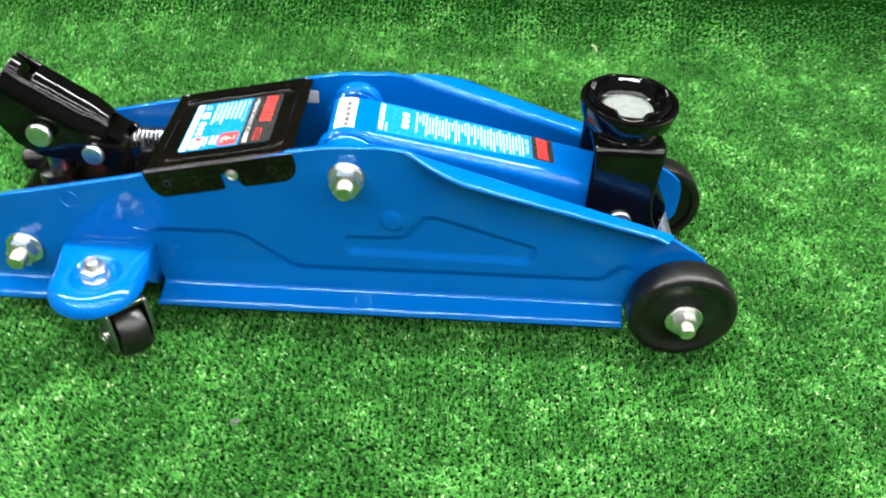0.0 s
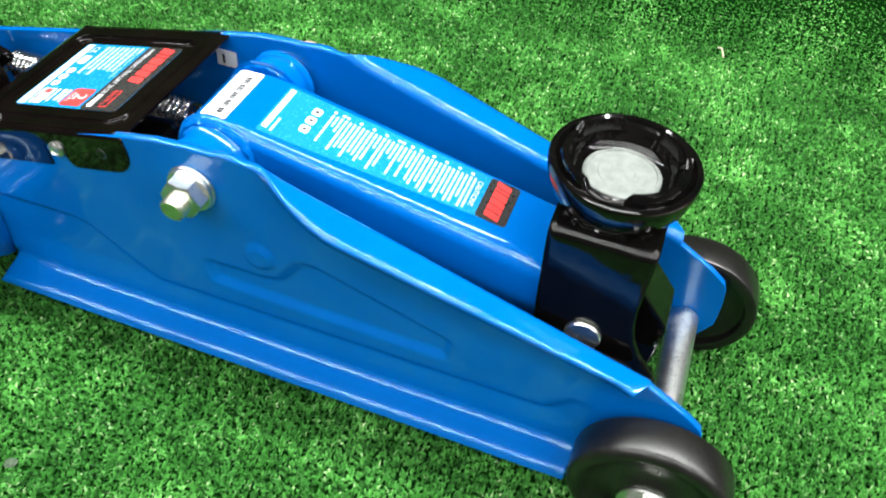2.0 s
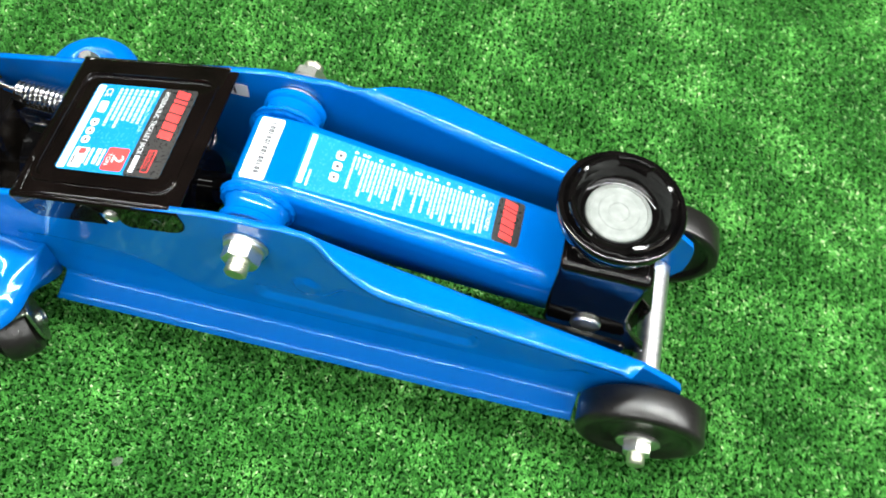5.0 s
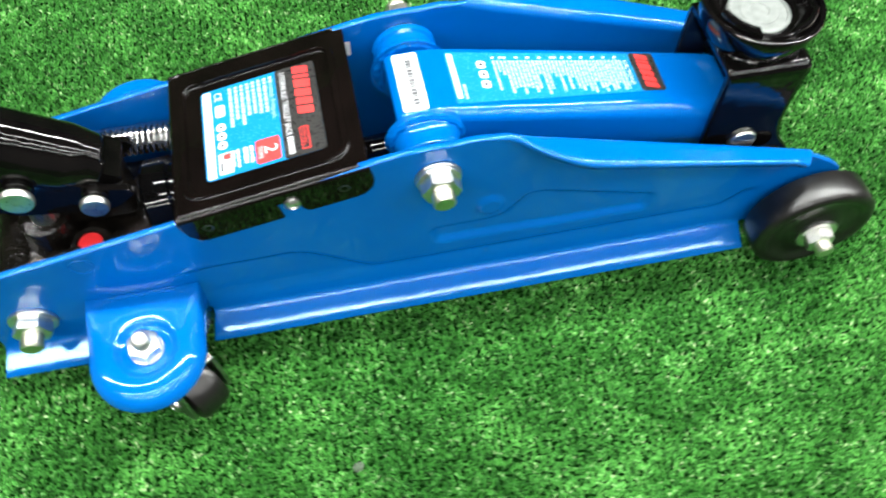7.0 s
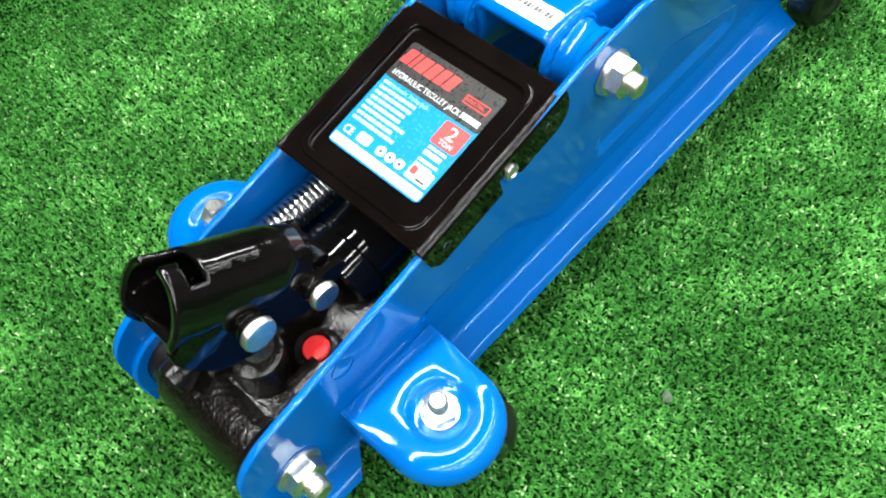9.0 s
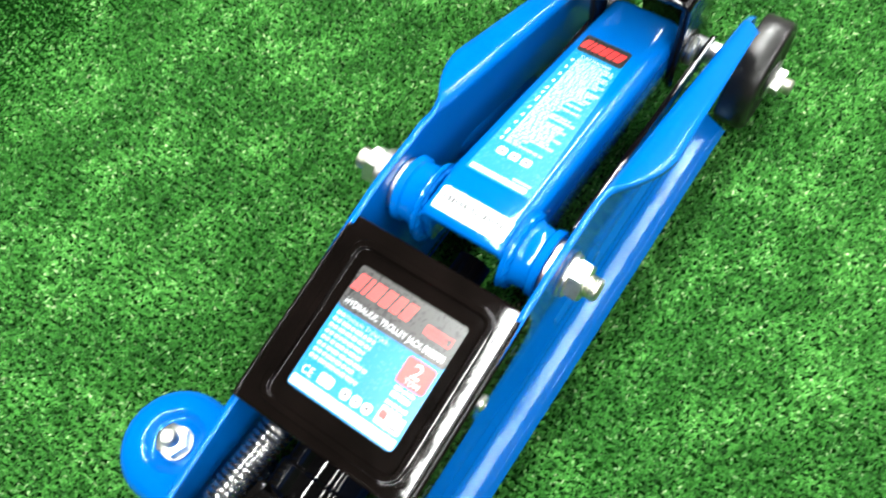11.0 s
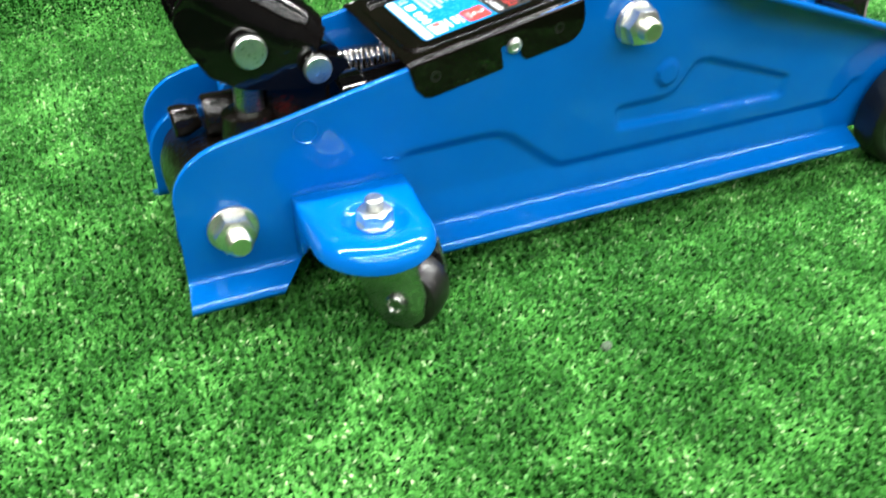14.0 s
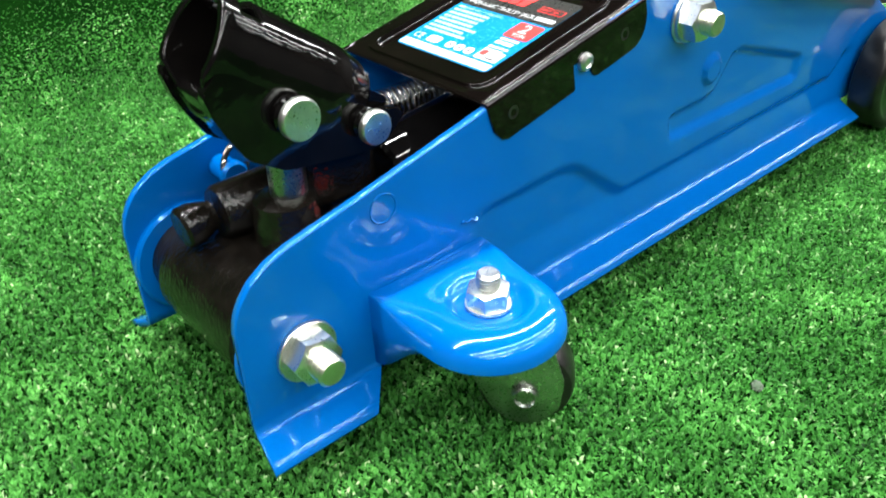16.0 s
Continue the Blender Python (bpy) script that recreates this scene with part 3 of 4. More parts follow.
# ---- lift arm, its labels and the saddle ----
ARM = [  # x, half width, top, bottom, corner radius
    (-0.0118, 0.0190, 0.1128, 0.0990, 0.0040), (-0.0112, 0.0196, 0.1146, 0.0940, 0.0040), (-0.0090, 0.0198, 0.1160, 0.0880, 0.0040), (0.0040, 0.0198, 0.1168, 0.0850, 0.0040), (0.0100, 0.0200, 0.1164, 0.0830, 0.0045),
    (0.0150, 0.0208, 0.1154, 0.0810, 0.0055), (0.0300, 0.0208, 0.1126, 0.0780, 0.0060), (0.0700, 0.0206, 0.1050, 0.0730, 0.0068), (0.1150, 0.0203, 0.0962, 0.0670, 0.0082), (0.1500, 0.0200, 0.0892, 0.0630, 0.0090)]


def arm_section(x):
    return [along([(row[0], row[n]) for row in ARM], x) for n in range(1, 5)]


def lift_arm():
    rows = []
    xs = sorted({row[0] for row in ARM} | {-0.0118 + 0.004 * k for k in range(41) if -0.0118 + 0.004 * k < 0.15})
    for x in xs:
        w, top, low, r = arm_section(x)
        row = [Vector((x, -w, low)), Vector((x, -w, (low + top - r) / 2))]
        for k in range(9):
            a = radians(180 - 11.25 * k)
            row.append(Vector((x, -w + r + r * math.cos(a), top - r + r * math.sin(a))))
        for k in range(9):
            a = radians(90 - 11.25 * k)
            row.append(Vector((x, w - r + r * math.cos(a), top - r + r * math.sin(a))))
        row += [Vector((x, w, (low + top - r) / 2)), Vector((x, w, low))]
        rows.append(row)
    ob = part("lift_arm", grid(rows), BLUE, jack, "blue lifting arm of folded steel with printed label", 50)
    thicken(ob, 0.003, lambda p: p - Vector((p.x, 0, 0.08)))
    for s in (-1, 1):
        m = Matrix.Translation((0.0005, 0, 0.1025)) @ facing(s)
        part("pivot_collar", lathe([(0.006, 0.0195), (0.0180, 0.0195), (0.0170, 0.0212), (0.0152, 0.0226), (0.0142, 0.0245), (0.0136, 0.0275), (0.0136, 0.0300), (0.0148, 0.0310), (0.0150, 0.0336), (0.0144, 0.0343), (0.006, 0.0343)], m, 40), BLUE, ob, "blue painted pivot collar")
        bead = [(0.0005 + 0.0150 * math.cos(a), s * (0.0210 + 0.0003 * math.sin(a * 17)), 0.1025 + (0.0150 + 0.0003 * math.sin(a * 23)) * math.sin(a)) for a in (radians(-60 + 6 * k) for k in range(51))]
        part("weld_bead", sweep(bead, 0.0022, 8), BLUE, ob)
        part("spacer", lathe([(0.0060, 0.0344), (0.0120, 0.0344), (0.0120, 0.0372), (0.0060, 0.0372)], m, 36), ZINC, ob, "zinc spacer washer")
    return ob


arm = lift_arm()
SLOPE = math.degrees(math.atan((0.1154 - 0.0962) / 0.100))
PRINT = pose(0.0150, 0.0000, 0.1154, 0, SLOPE, 0)  # label plane: x towards the saddle, y to the far side


def strip(name, parent, m, x0, x1, y0, y1, level, material, r=0.0004, label=""):
    """A thin printed patch on a label plane."""
    pts = [(x0, y0), (x1, y0), (x1, y1), (x0, y1)]
    return part(name, sheet(rounded(pts, r, 3), 0.00008, m @ Matrix.Translation((0, 0, level))), material, parent, label)


def words(name, text, size, parent, m, material, label="", stretch=1.0):
    """Lettering that lies in the plane of m, with x to its right."""
    curve = bpy.data.curves.new(name, "FONT")
    curve.body, curve.size, curve.align_x, curve.align_y, curve.resolution_u = text, size, "LEFT", "BOTTOM_BASELINE", 3
    helper = new(name, curve)
    data = bpy.data.meshes.new_from_object(helper.evaluated_get(bpy.context.evaluated_depsgraph_get()))
    bpy.data.objects.remove(helper)
    data.transform(m @ Matrix.Diagonal((stretch, 1, 1, 1)))
    data.materials.clear()
    data.materials.append(material)
    ob = new(name, data)
    ob.parent = parent
    return tagged(ob, label)


def reading(m, x, y, z):
    """Writing that runs towards -y with its top towards +x."""
    return m @ Matrix.Translation((x, y, z)) @ pose(0, 0, 0, 0, 0, -90)


def block_mark(parent, m, x0, x1, y0, y1, level):
    """A row of slanted red blocks across a label."""
    widths = (0.82, 0.34, 0.92, 0.82, 0.76, 0.84)
    gap = 0.22
    unit = (y0 - y1) / (sum(widths) + gap * 5)
    y = y0
    for w in widths:
        strip_skewed("mark", parent, m, x0, x1, y - w * unit, y, level, LABEL_RED, 0.0012)
        y -= (w + gap) * unit


def strip_skewed(name, parent, m, x0, x1, y0, y1, level, material, lean):
    pts = [(x0, y0 + lean), (x1, y0 - lean * 0.2), (x1, y1 - lean * 0.2), (x0, y1 + lean)]
    return part(name, sheet(rounded(pts, 0.0002, 3), 0.00008, m @ Matrix.Translation((0, 0, level))), material, parent)


def print_run(parent, m, x, tall, y_from, y_to, level, material, rng, name="print_line"):
    """One line of small unreadable print: word-long bars with gaps, in one mesh."""
    bm = bmesh.new()
    y = y_from
    while y > y_to + 0.0004:
        end = max(y_to, y - rng.uniform(0.0012, 0.0040))
        sheet([(x, end), (x + tall, end), (x + tall, y), (x, y)], 0.00008, m @ Matrix.Translation((0, 0, level)), bm=bm)
        y = end - 0.00045
    return part(name, bm, material, parent)


def arm_label():
    up = 0.0001
    far0, far1, near0, near1, end = 0.0152, 0.0142, -0.0150, -0.0085, 0.1030
    outline = [(0.000, near0), (end, near1), (end, far1), (0.000, far0)]
    part("label_sheet", sheet(rounded(outline, 0.0015, 4), 0.0001, PRINT @ Matrix.Translation((0, 0, up))), CYAN, arm, "cyan printed instruction label")
    lev = up + 0.0001
    strip("brand_band", arm, PRINT, 0.0905, end + 0.0002, -0.0090, 0.0143, lev, LABEL_BLACK, 0.0016, "black band across the label")
    block_mark(arm, PRINT, 0.0935, 0.0998, 0.0128, -0.0075, lev + 0.0001)
    strip("title_bar", arm, PRINT, 0.0010, 0.0034, -0.0120, 0.0140, lev, LABEL_WHITE, 0.0003)
    strip("small_bar", arm, PRINT, 0.0048, 0.0058, -0.0125, -0.0040, lev, LABEL_PALE, 0.0002)
    for k in range(3):
        y = 0.0098 - 0.0058 * k
        icon = strip("icon", arm, PRINT, 0.0138, 0.0178, y - 0.0044, y, lev, LABEL_WHITE, 0.0012)
        strip("icon_sign", arm, PRINT, 0.0150, 0.0166, y - 0.0030, y - 0.0014, lev + 0.0001, LABEL_INK, 0.0003)
    rng = random.Random(4)
    x, left = 0.0216, 1
    while x < 0.0845:
        left -= 1
        if left == 0:
            strip("list_mark", arm, PRINT, x - 0.0002, x + 0.0012, 0.0112, 0.0124, lev, LABEL_WHITE, 0.0003)
            left = rng.choice((1, 2, 3, 3))
        last = left == 1
        length = rng.uniform(0.006, 0.0165) if last else rng.uniform(0.0165, 0.0205)
        print_run(arm, PRINT, x, 0.00105, 0.0100, 0.0100 - length, lev, LABEL_PALE, rng)
        x += 0.00190
    words("caution_word", "CAUTION!!", 0.0030, arm, reading(PRINT, 0.0864, 0.0098, lev + 0.0001), LABEL_WHITE, "white lettered word on the label")
    # serial sticker
    flat = pose(-0.0030, 0, 0.11665, 0, -2.6, 0)
    part("serial_sticker", sheet(rounded([(-0.0052, -0.0165), (0.0058, -0.0165), (0.0058, 0.0165), (-0.0052, 0.0165)], 0.0016, 4), 0.0001, flat), LABEL_WHITE, arm, "white serial sticker")
    for k in range(15):
        y, bm = 0.0140 - 0.00185 * k, bmesh.new()
        strokes = [(0.0000, 0.0025, 0.0013, 0.0007), (0.0000, 0.0025, 0.0005, -0.0001), (0.0000, 0.0006, 0.0007, 0.0005), (0.0019, 0.0025, 0.0007, 0.0005)]
        for x0, x1, a, b in strokes if k % 3 else strokes[1:]:
            sheet([(x0, y - a), (x1, y - a), (x1, y - b), (x0, y - b)], 0.00008, flat @ Matrix.Translation((0, 0, 0.0002)), bm=bm)
        part("digit_bar", bm, LABEL_INK, arm)


arm_label()


def saddle_bracket():
    """A folded channel over the arm's end, its cheeks widening at the foot."""
    rear = [(0.0465, 0.1530), (0.0480, 0.1470), (0.0540, 0.1405), (0.0620, 0.1368), (0.0800, 0.1356), (0.1180, 0.1346)]
    front = [(0.0465, 0.1855), (0.0500, 0.1880), (0.0525, 0.1882), (0.0640, 0.1790), (0.0720, 0.1752), (0.0800, 0.1734), (0.0900, 0.1726), (0.1040, 0.1730), (0.1180, 0.1735)]
    half, top, r = 0.0241, 0.1180, 0.0042
    side = [(half, 0.0465 + (top - r - 0.0465) * k / 30) for k in range(31)]
    arc = [(half - r + r * math.cos(radians(15 * k)), top - r + r * math.sin(radians(15 * k))) for k in range(1, 7)]
    line = [(-y, z) for y, z in side + arc]
    line += [(y * (half - r) / 3, top) for y in (-2, -1, 0, 1, 2)] + [(y, z) for y, z in (side + arc)[::-1]]
    rows = []
    for y, z in line:
        a, b = along(rear, z), along(front, z)
        rows.append([Vector((a + (b - a) * k / 16, y, z + 0.00008 * math.sin(9 * y / half + k) * (z > top - 0.003))) for k in range(17)])
    head = part("saddle_bracket", grid(rows), DIPPED, jack, "black steel saddle bracket", 50)
    thicken(head, 0.0036, lambda p: p - Vector((p.x, 0, 0.08)))
    ring = [(0.1532 + 0.0196 * math.cos(a) * 0.98, 0.0196 * math.sin(a), 0.1186 + 0.0004 * math.sin(a * 17)) for a in (radians(6 * k) for k in range(61))]
    part("weld_bead", sweep(ring, 0.0017, 8), DIPPED, head)
    for s in (-1, 1):
        m = Matrix.Translation((0.1560, 0, 0.0690)) @ facing(s)
        part("pin_head", lathe([(0, 0.0225), (0.0068, 0.0225), (0.0072, 0.0232), (0.0072, 0.0254), (0.0066, 0.0262), (0, 0.0264)], m, 32), ZINC, head, "bright zinc pin head")
    # front web with its stiffening wings
    web = [(0.1720, 0.0880), (0.1855, 0.0710), (0.1860, 0.0680), (0.1835, 0.0420), (0.1780, 0.0410), (0.1680, 0.0800)]
    part("front_web", prism(web, -0.0110, 0.0110, 0.0006), DIPPED, head, "", 20)
    bead = [(0.1836 + 0.0003 * math.sin(k * 1.7), -0.0112 - 0.0004 * math.sin(k * 2.3), 0.0600 + 0.0010 * k) for k in range(10)]
    part("weld_bead", sweep(bead, 0.0013, 6), DIPPED, head)
    part("cross_plate", box((0.0028, 0.0400, 0.0300), (0.1700, 0, 0.0900), 0.0006), DIPPED, head)
    for s in (-1, 1):
        bar = rounded([(0.030, 0.0700), (0.176, 0.0545), (0.178, 0.0640), (0.032, 0.0795)], 0.004)
        part("tie_bar", prism(bar, s * 0.0275, s * 0.0300, 0.0005), DIPPED, jack, "flat black tie bar", 20)
    return head


saddle_bracket()


def saddle():
    m = pose(0.1532, 0, 0.1185)
    prof = [(0, 0.000), (0.0185, 0.000), (0.0203, 0.0006), (0.0222, 0.0024), (0.0240, 0.0052), (0.0254, 0.0084), (0.0264, 0.0118), (0.0269, 0.0146), (0.0270, 0.0166), (0.0266, 0.0174), (0.0258, 0.0177), (0.0246, 0.0175),
            (0.0241, 0.0166), (0.0237, 0.0159), (0.0232, 0.0164), (0.0224, 0.0175), (0.0212, 0.0179), (0.0200, 0.0173), (0.0190, 0.0152), (0.0180, 0.0122), (0.0168, 0.0104), (0.0154, 0.0098), (0, 0.0098)]
    cup = part("saddle", lathe(prof, m, 72), DIPPED, jack, "black round lifting saddle")
    for k in range(4):
        rows = []
        mid = 38 + 90 * k
        for i in range(15):
            a = radians(mid - 31 + 62 * i / 14)
            tall = 0.0166 + 0.0042 * smooth01(min(i, 14 - i) / 2.0)
            prof = [(0.0233, 0.0150), (0.0231, tall - 0.0012), (0.0224, tall - 0.0002), (0.0214, tall), (0.0203, tall - 0.0006), (0.0190, 0.0148)]
            rows.append([m @ Vector((r * math.cos(a), r * math.sin(a), h)) for r, h in prof])
        bm = grid(rows)
        bmesh.ops.contextual_create(bm, geom=[v for v in bm.verts][:6])
        bmesh.ops.contextual_create(bm, geom=[v for v in bm.verts][-6:])
        part("lug", bm, DIPPED, cup)
    part("centre_disc", lathe([(0.0140, 0.0090), (0.0140, 0.0112), (0.0134, 0.0118), (0.0124, 0.0120), (0.0121, 0.0114), (0.0088, 0.0114), (0.0084, 0.0118), (0.0046, 0.0118), (0.0042, 0.0114), (0, 0.0114)], m, 60), DISC, cup, "pale cast metal disc in the saddle")


saddle()

# ---- cover plate with its label ----
CW, CL = 0.0412, 0.0418  # half width, half length
COVER = pose(-0.0678, 0, 0.1072, 0, -12.5, 0)
cover = None


def cover_plate():
    global cover
    recess = rounded([(-0.0345, -0.0300), (0.0330, -0.0300), (0.0330, 0.0300), (-0.0345, 0.0300)], 0.0055, 8)

    def height(x, y):
        """A flat-topped bead round the sunk label field, on a sheet that sags a little to its edges."""
        d = inside_depth(recess, x, y)
        bead = smooth01((d + 0.0030) / 0.0005) * smooth01((0.0005 - d) / 0.0005)
        edge = smooth01((abs(x) - 0.036) / 0.008)
        return 0.0011 * bead - 0.0009 * smooth01((d - 0.0000) / 0.0008) - 0.00035 * edge

    def lines(low, high, a, b):
        """Grid lines, close together where the bead runs."""
        near = {round(e + d * 0.00018, 6) for e in (a, b) for d in range(-22, 23)}
        return sorted({q for q in near if low < q < high} | {low + (high - low) * k / 52 for k in range(53)})

    rows = []
    for x in lines(-CL, CL, -0.0345, 0.0330):
        rows.append([Vector((x, y, height(x, y))) for y in lines(-CW + 0.002, CW - 0.002, -0.0300, 0.0300)])
    bm = grid(rows)
    cover = part("cover_plate", bm, COVER_BLACK, jack, "glossy black pressed cover plate with printed label", 60)
    cover.matrix_basis = COVER
    thicken(cover, 0.0012, lambda p: Vector((0, 0, 1)))
    for s in (-1, 1):
        # side flap: bend, then an outline with a notch round the screw
        rows = []
        steps = 84
        for i in range(steps + 1):
            x = -CL + 2 * CL * i / steps
            rows.append([Vector((x, s * (CW - 0.002 + 0.002 * math.sin(a)), -0.0020 + 0.002 * math.cos(a))) for a in (radians(15 * k) for k in range(7))])
        bm = grid(rows)
        low = [(-CL, -0.0005), (-CL, -0.0020), (-CL + 0.0010, -0.0105), (-CL + 0.0040, -0.0152), (-CL + 0.0068, -0.0164), (-0.0010, -0.0164), (-0.0002, -0.0156), (-0.0002, -0.0062), (0.0088, -0.0062), (0.0088, -0.0134), (0.0102, -0.0156),
               (0.0120, -0.0164), (0.0318, -0.0164), (0.0350, -0.0158), (0.0378, -0.0143), (0.0400, -0.0120), (0.0413, -0.0090), (CL, -0.0060), (CL, -0.0005)]
        flap = prism([(x, z - 0.0010) for x, z in low], s * (CW - 0.0012), s * CW, 0.0002)
        part("flap", flap, COVER_BLACK, cover, "", 20)
        bend = part("fold", bm, COVER_BLACK, cover, "", 60)
        thicken(bend, 0.0012, lambda p: Vector((0, s, 1)))
        mm = Matrix.Translation((0.0060, 0, -0.0088)) @ facing(s)
        part("screw", lathe([(0, CW - 0.004), (0.0033, CW - 0.004), (0.0036, CW - 0.001), (0.0034, CW + 0.0010), (0.0020, CW + 0.0018), (0.0016, CW + 0.0012), (0, CW + 0.0011)], mm, 24), ZINC, cover, "small bright zinc screw")
        for x in (-0.0310, 0.0285):
            mm = Matrix.Translation((x, 0, -0.0090)) @ facing(s)
            part("dimple", lathe([(0.0026, CW - 0.0002), (0.0024, CW + 0.0001), (0.0015, CW + 0.0001), (0.0012, CW - 0.0001), (0, CW - 0.0001)], mm, 20), RUBBER, cover)


cover_plate()


def cover_label():
    flat = Matrix.Translation((0, 0.0, -0.0009))
    x0, x1, y0, y1 = -0.0268, 0.0262, -0.0247, 0.0247
    part("label_sheet", sheet(rounded([(x0, y0), (x1, y0), (x1, y1), (x0, y1)], 0.0025, 4), 0.0001, flat @ Matrix.Translation((0, 0, 0.0001))), CYAN, cover, "cyan and black printed label")
    lev = 0.0002
    strip("brand_band", cover, flat, 0.0080, x1, y0, y1, lev, LABEL_BLACK, 0.0016, "black upper part of the label")
    strip("foot_bar", cover, flat, x0 + 0.0008, x0 + 0.0046, y0 + 0.0008, y1 - 0.0008, lev, LABEL_WHITE, 0.0003, "white bar along the label's foot")
    block_mark(cover, flat, 0.0162, 0.0232, 0.0230, -0.0040, lev + 0.0001)
    words("title_words", "HYDRAULIC TROLLEY JACK", 0.0036, cover, reading(flat, 0.0100, 0.0228, lev + 0.0002), LABEL_WHITE, "white lettering on the label", 0.80)
    for k in range(7):
        y = -0.0138 - 0.00135 * k
        strip("code_bar", cover, flat, 0.0100, 0.0126, y - 0.0009, y, lev + 0.0001, LABEL_WHITE, 0.0001)
    strip("grade_box", cover, flat, 0.0158, 0.0196, -0.0222, -0.0102, lev + 0.0001, LABEL_RED, 0.0004)
    strip("grade_field", cover, flat, 0.0162, 0.0192, -0.0218, -0.0106, lev + 0.0002, LABEL_BLACK, 0.0003)
    words("grade_word", "INDUSTRIAL", 0.0022, cover, reading(flat, 0.0169, -0.0109, lev + 0.0004), LABEL_RED, "red lettered word", 0.78)
    strip("load_field", cover, flat, -0.0042, 0.0066, -0.0232, -0.0108, lev + 0.0001, LABEL_RED, 0.0014, "red field with the rated load")
    words("load_number", "2", 0.0082, cover, reading(flat, -0.0002, -0.0146, lev + 0.0003), LABEL_WHITE, "white rated load numeral", 1.1)
    words("load_unit", "TON", 0.0030, cover, reading(flat, -0.0032, -0.0140, lev + 0.0003), LABEL_WHITE, "white rated load unit")
    rng = random.Random(8)
    words("first_line", "Hydraulic Trolley Jack", 0.0026, cover, reading(flat, 0.0050, 0.0186, lev + 0.0002), LABEL_PALE, "pale small lettering", 0.85)
    for k in range(8):
        x = 0.0050 - 0.0027 * k
        for y in (0.0228, 0.0208):
            strip("language_mark", cover, flat, x, x + 0.0015, y - 0.0016, y, lev + 0.0001, LABEL_PALE, 0.0003)
        if k:
            print_run(cover, flat, x, 0.0015, 0.0186, 0.0186 - rng.uniform(0.0135, 0.0215), lev + 0.0001, LABEL_PALE, rng)
    for k in range(4):
        x = -0.0066 - 0.0030 * k
        print_run(cover, flat, x, 0.0020 if k % 2 else 0.0012, -0.0122, -0.0216 + 0.001 * (k % 2), lev + 0.0001, LABEL_WHITE, rng, "size_line")
    words("approval_mark", "CE", 0.0050, cover, reading(flat, -0.0205, 0.0222, lev + 0.0003), LABEL_WHITE, "white approval letters", 0.85)
    strip("icon", cover, flat, -0.0206, -0.0162, 0.0080, 0.0146, lev + 0.0001, LABEL_WHITE, 0.0012)
    for k in range(3):
        y = 0.0042 - 0.0050 * k
        strip("icon", cover, flat, -0.0206, -0.0164, y - 0.0042, y, lev + 0.0001, LABEL_WHITE, 0.0019)
        strip("icon_sign", cover, flat, -0.0192, -0.0178, y - 0.0028, y - 0.0014, lev + 0.0002, LABEL_INK, 0.0003)
    strip("warning_field", cover, flat, -0.0208, -0.0145, -0.0232, -0.0122, lev + 0.0001, LABEL_WHITE, 0.0006, "white warning field")
    strip("warning_sign", cover, flat, -0.0186, -0.0152, -0.0158, -0.0128, lev + 0.0002, LABEL_RED, 0.0008)
    strip("warning_bar", cover, flat, -0.0200, -0.0190, -0.0216, -0.0170, lev + 0.0002, LABEL_INK, 0.0002)


cover_label()


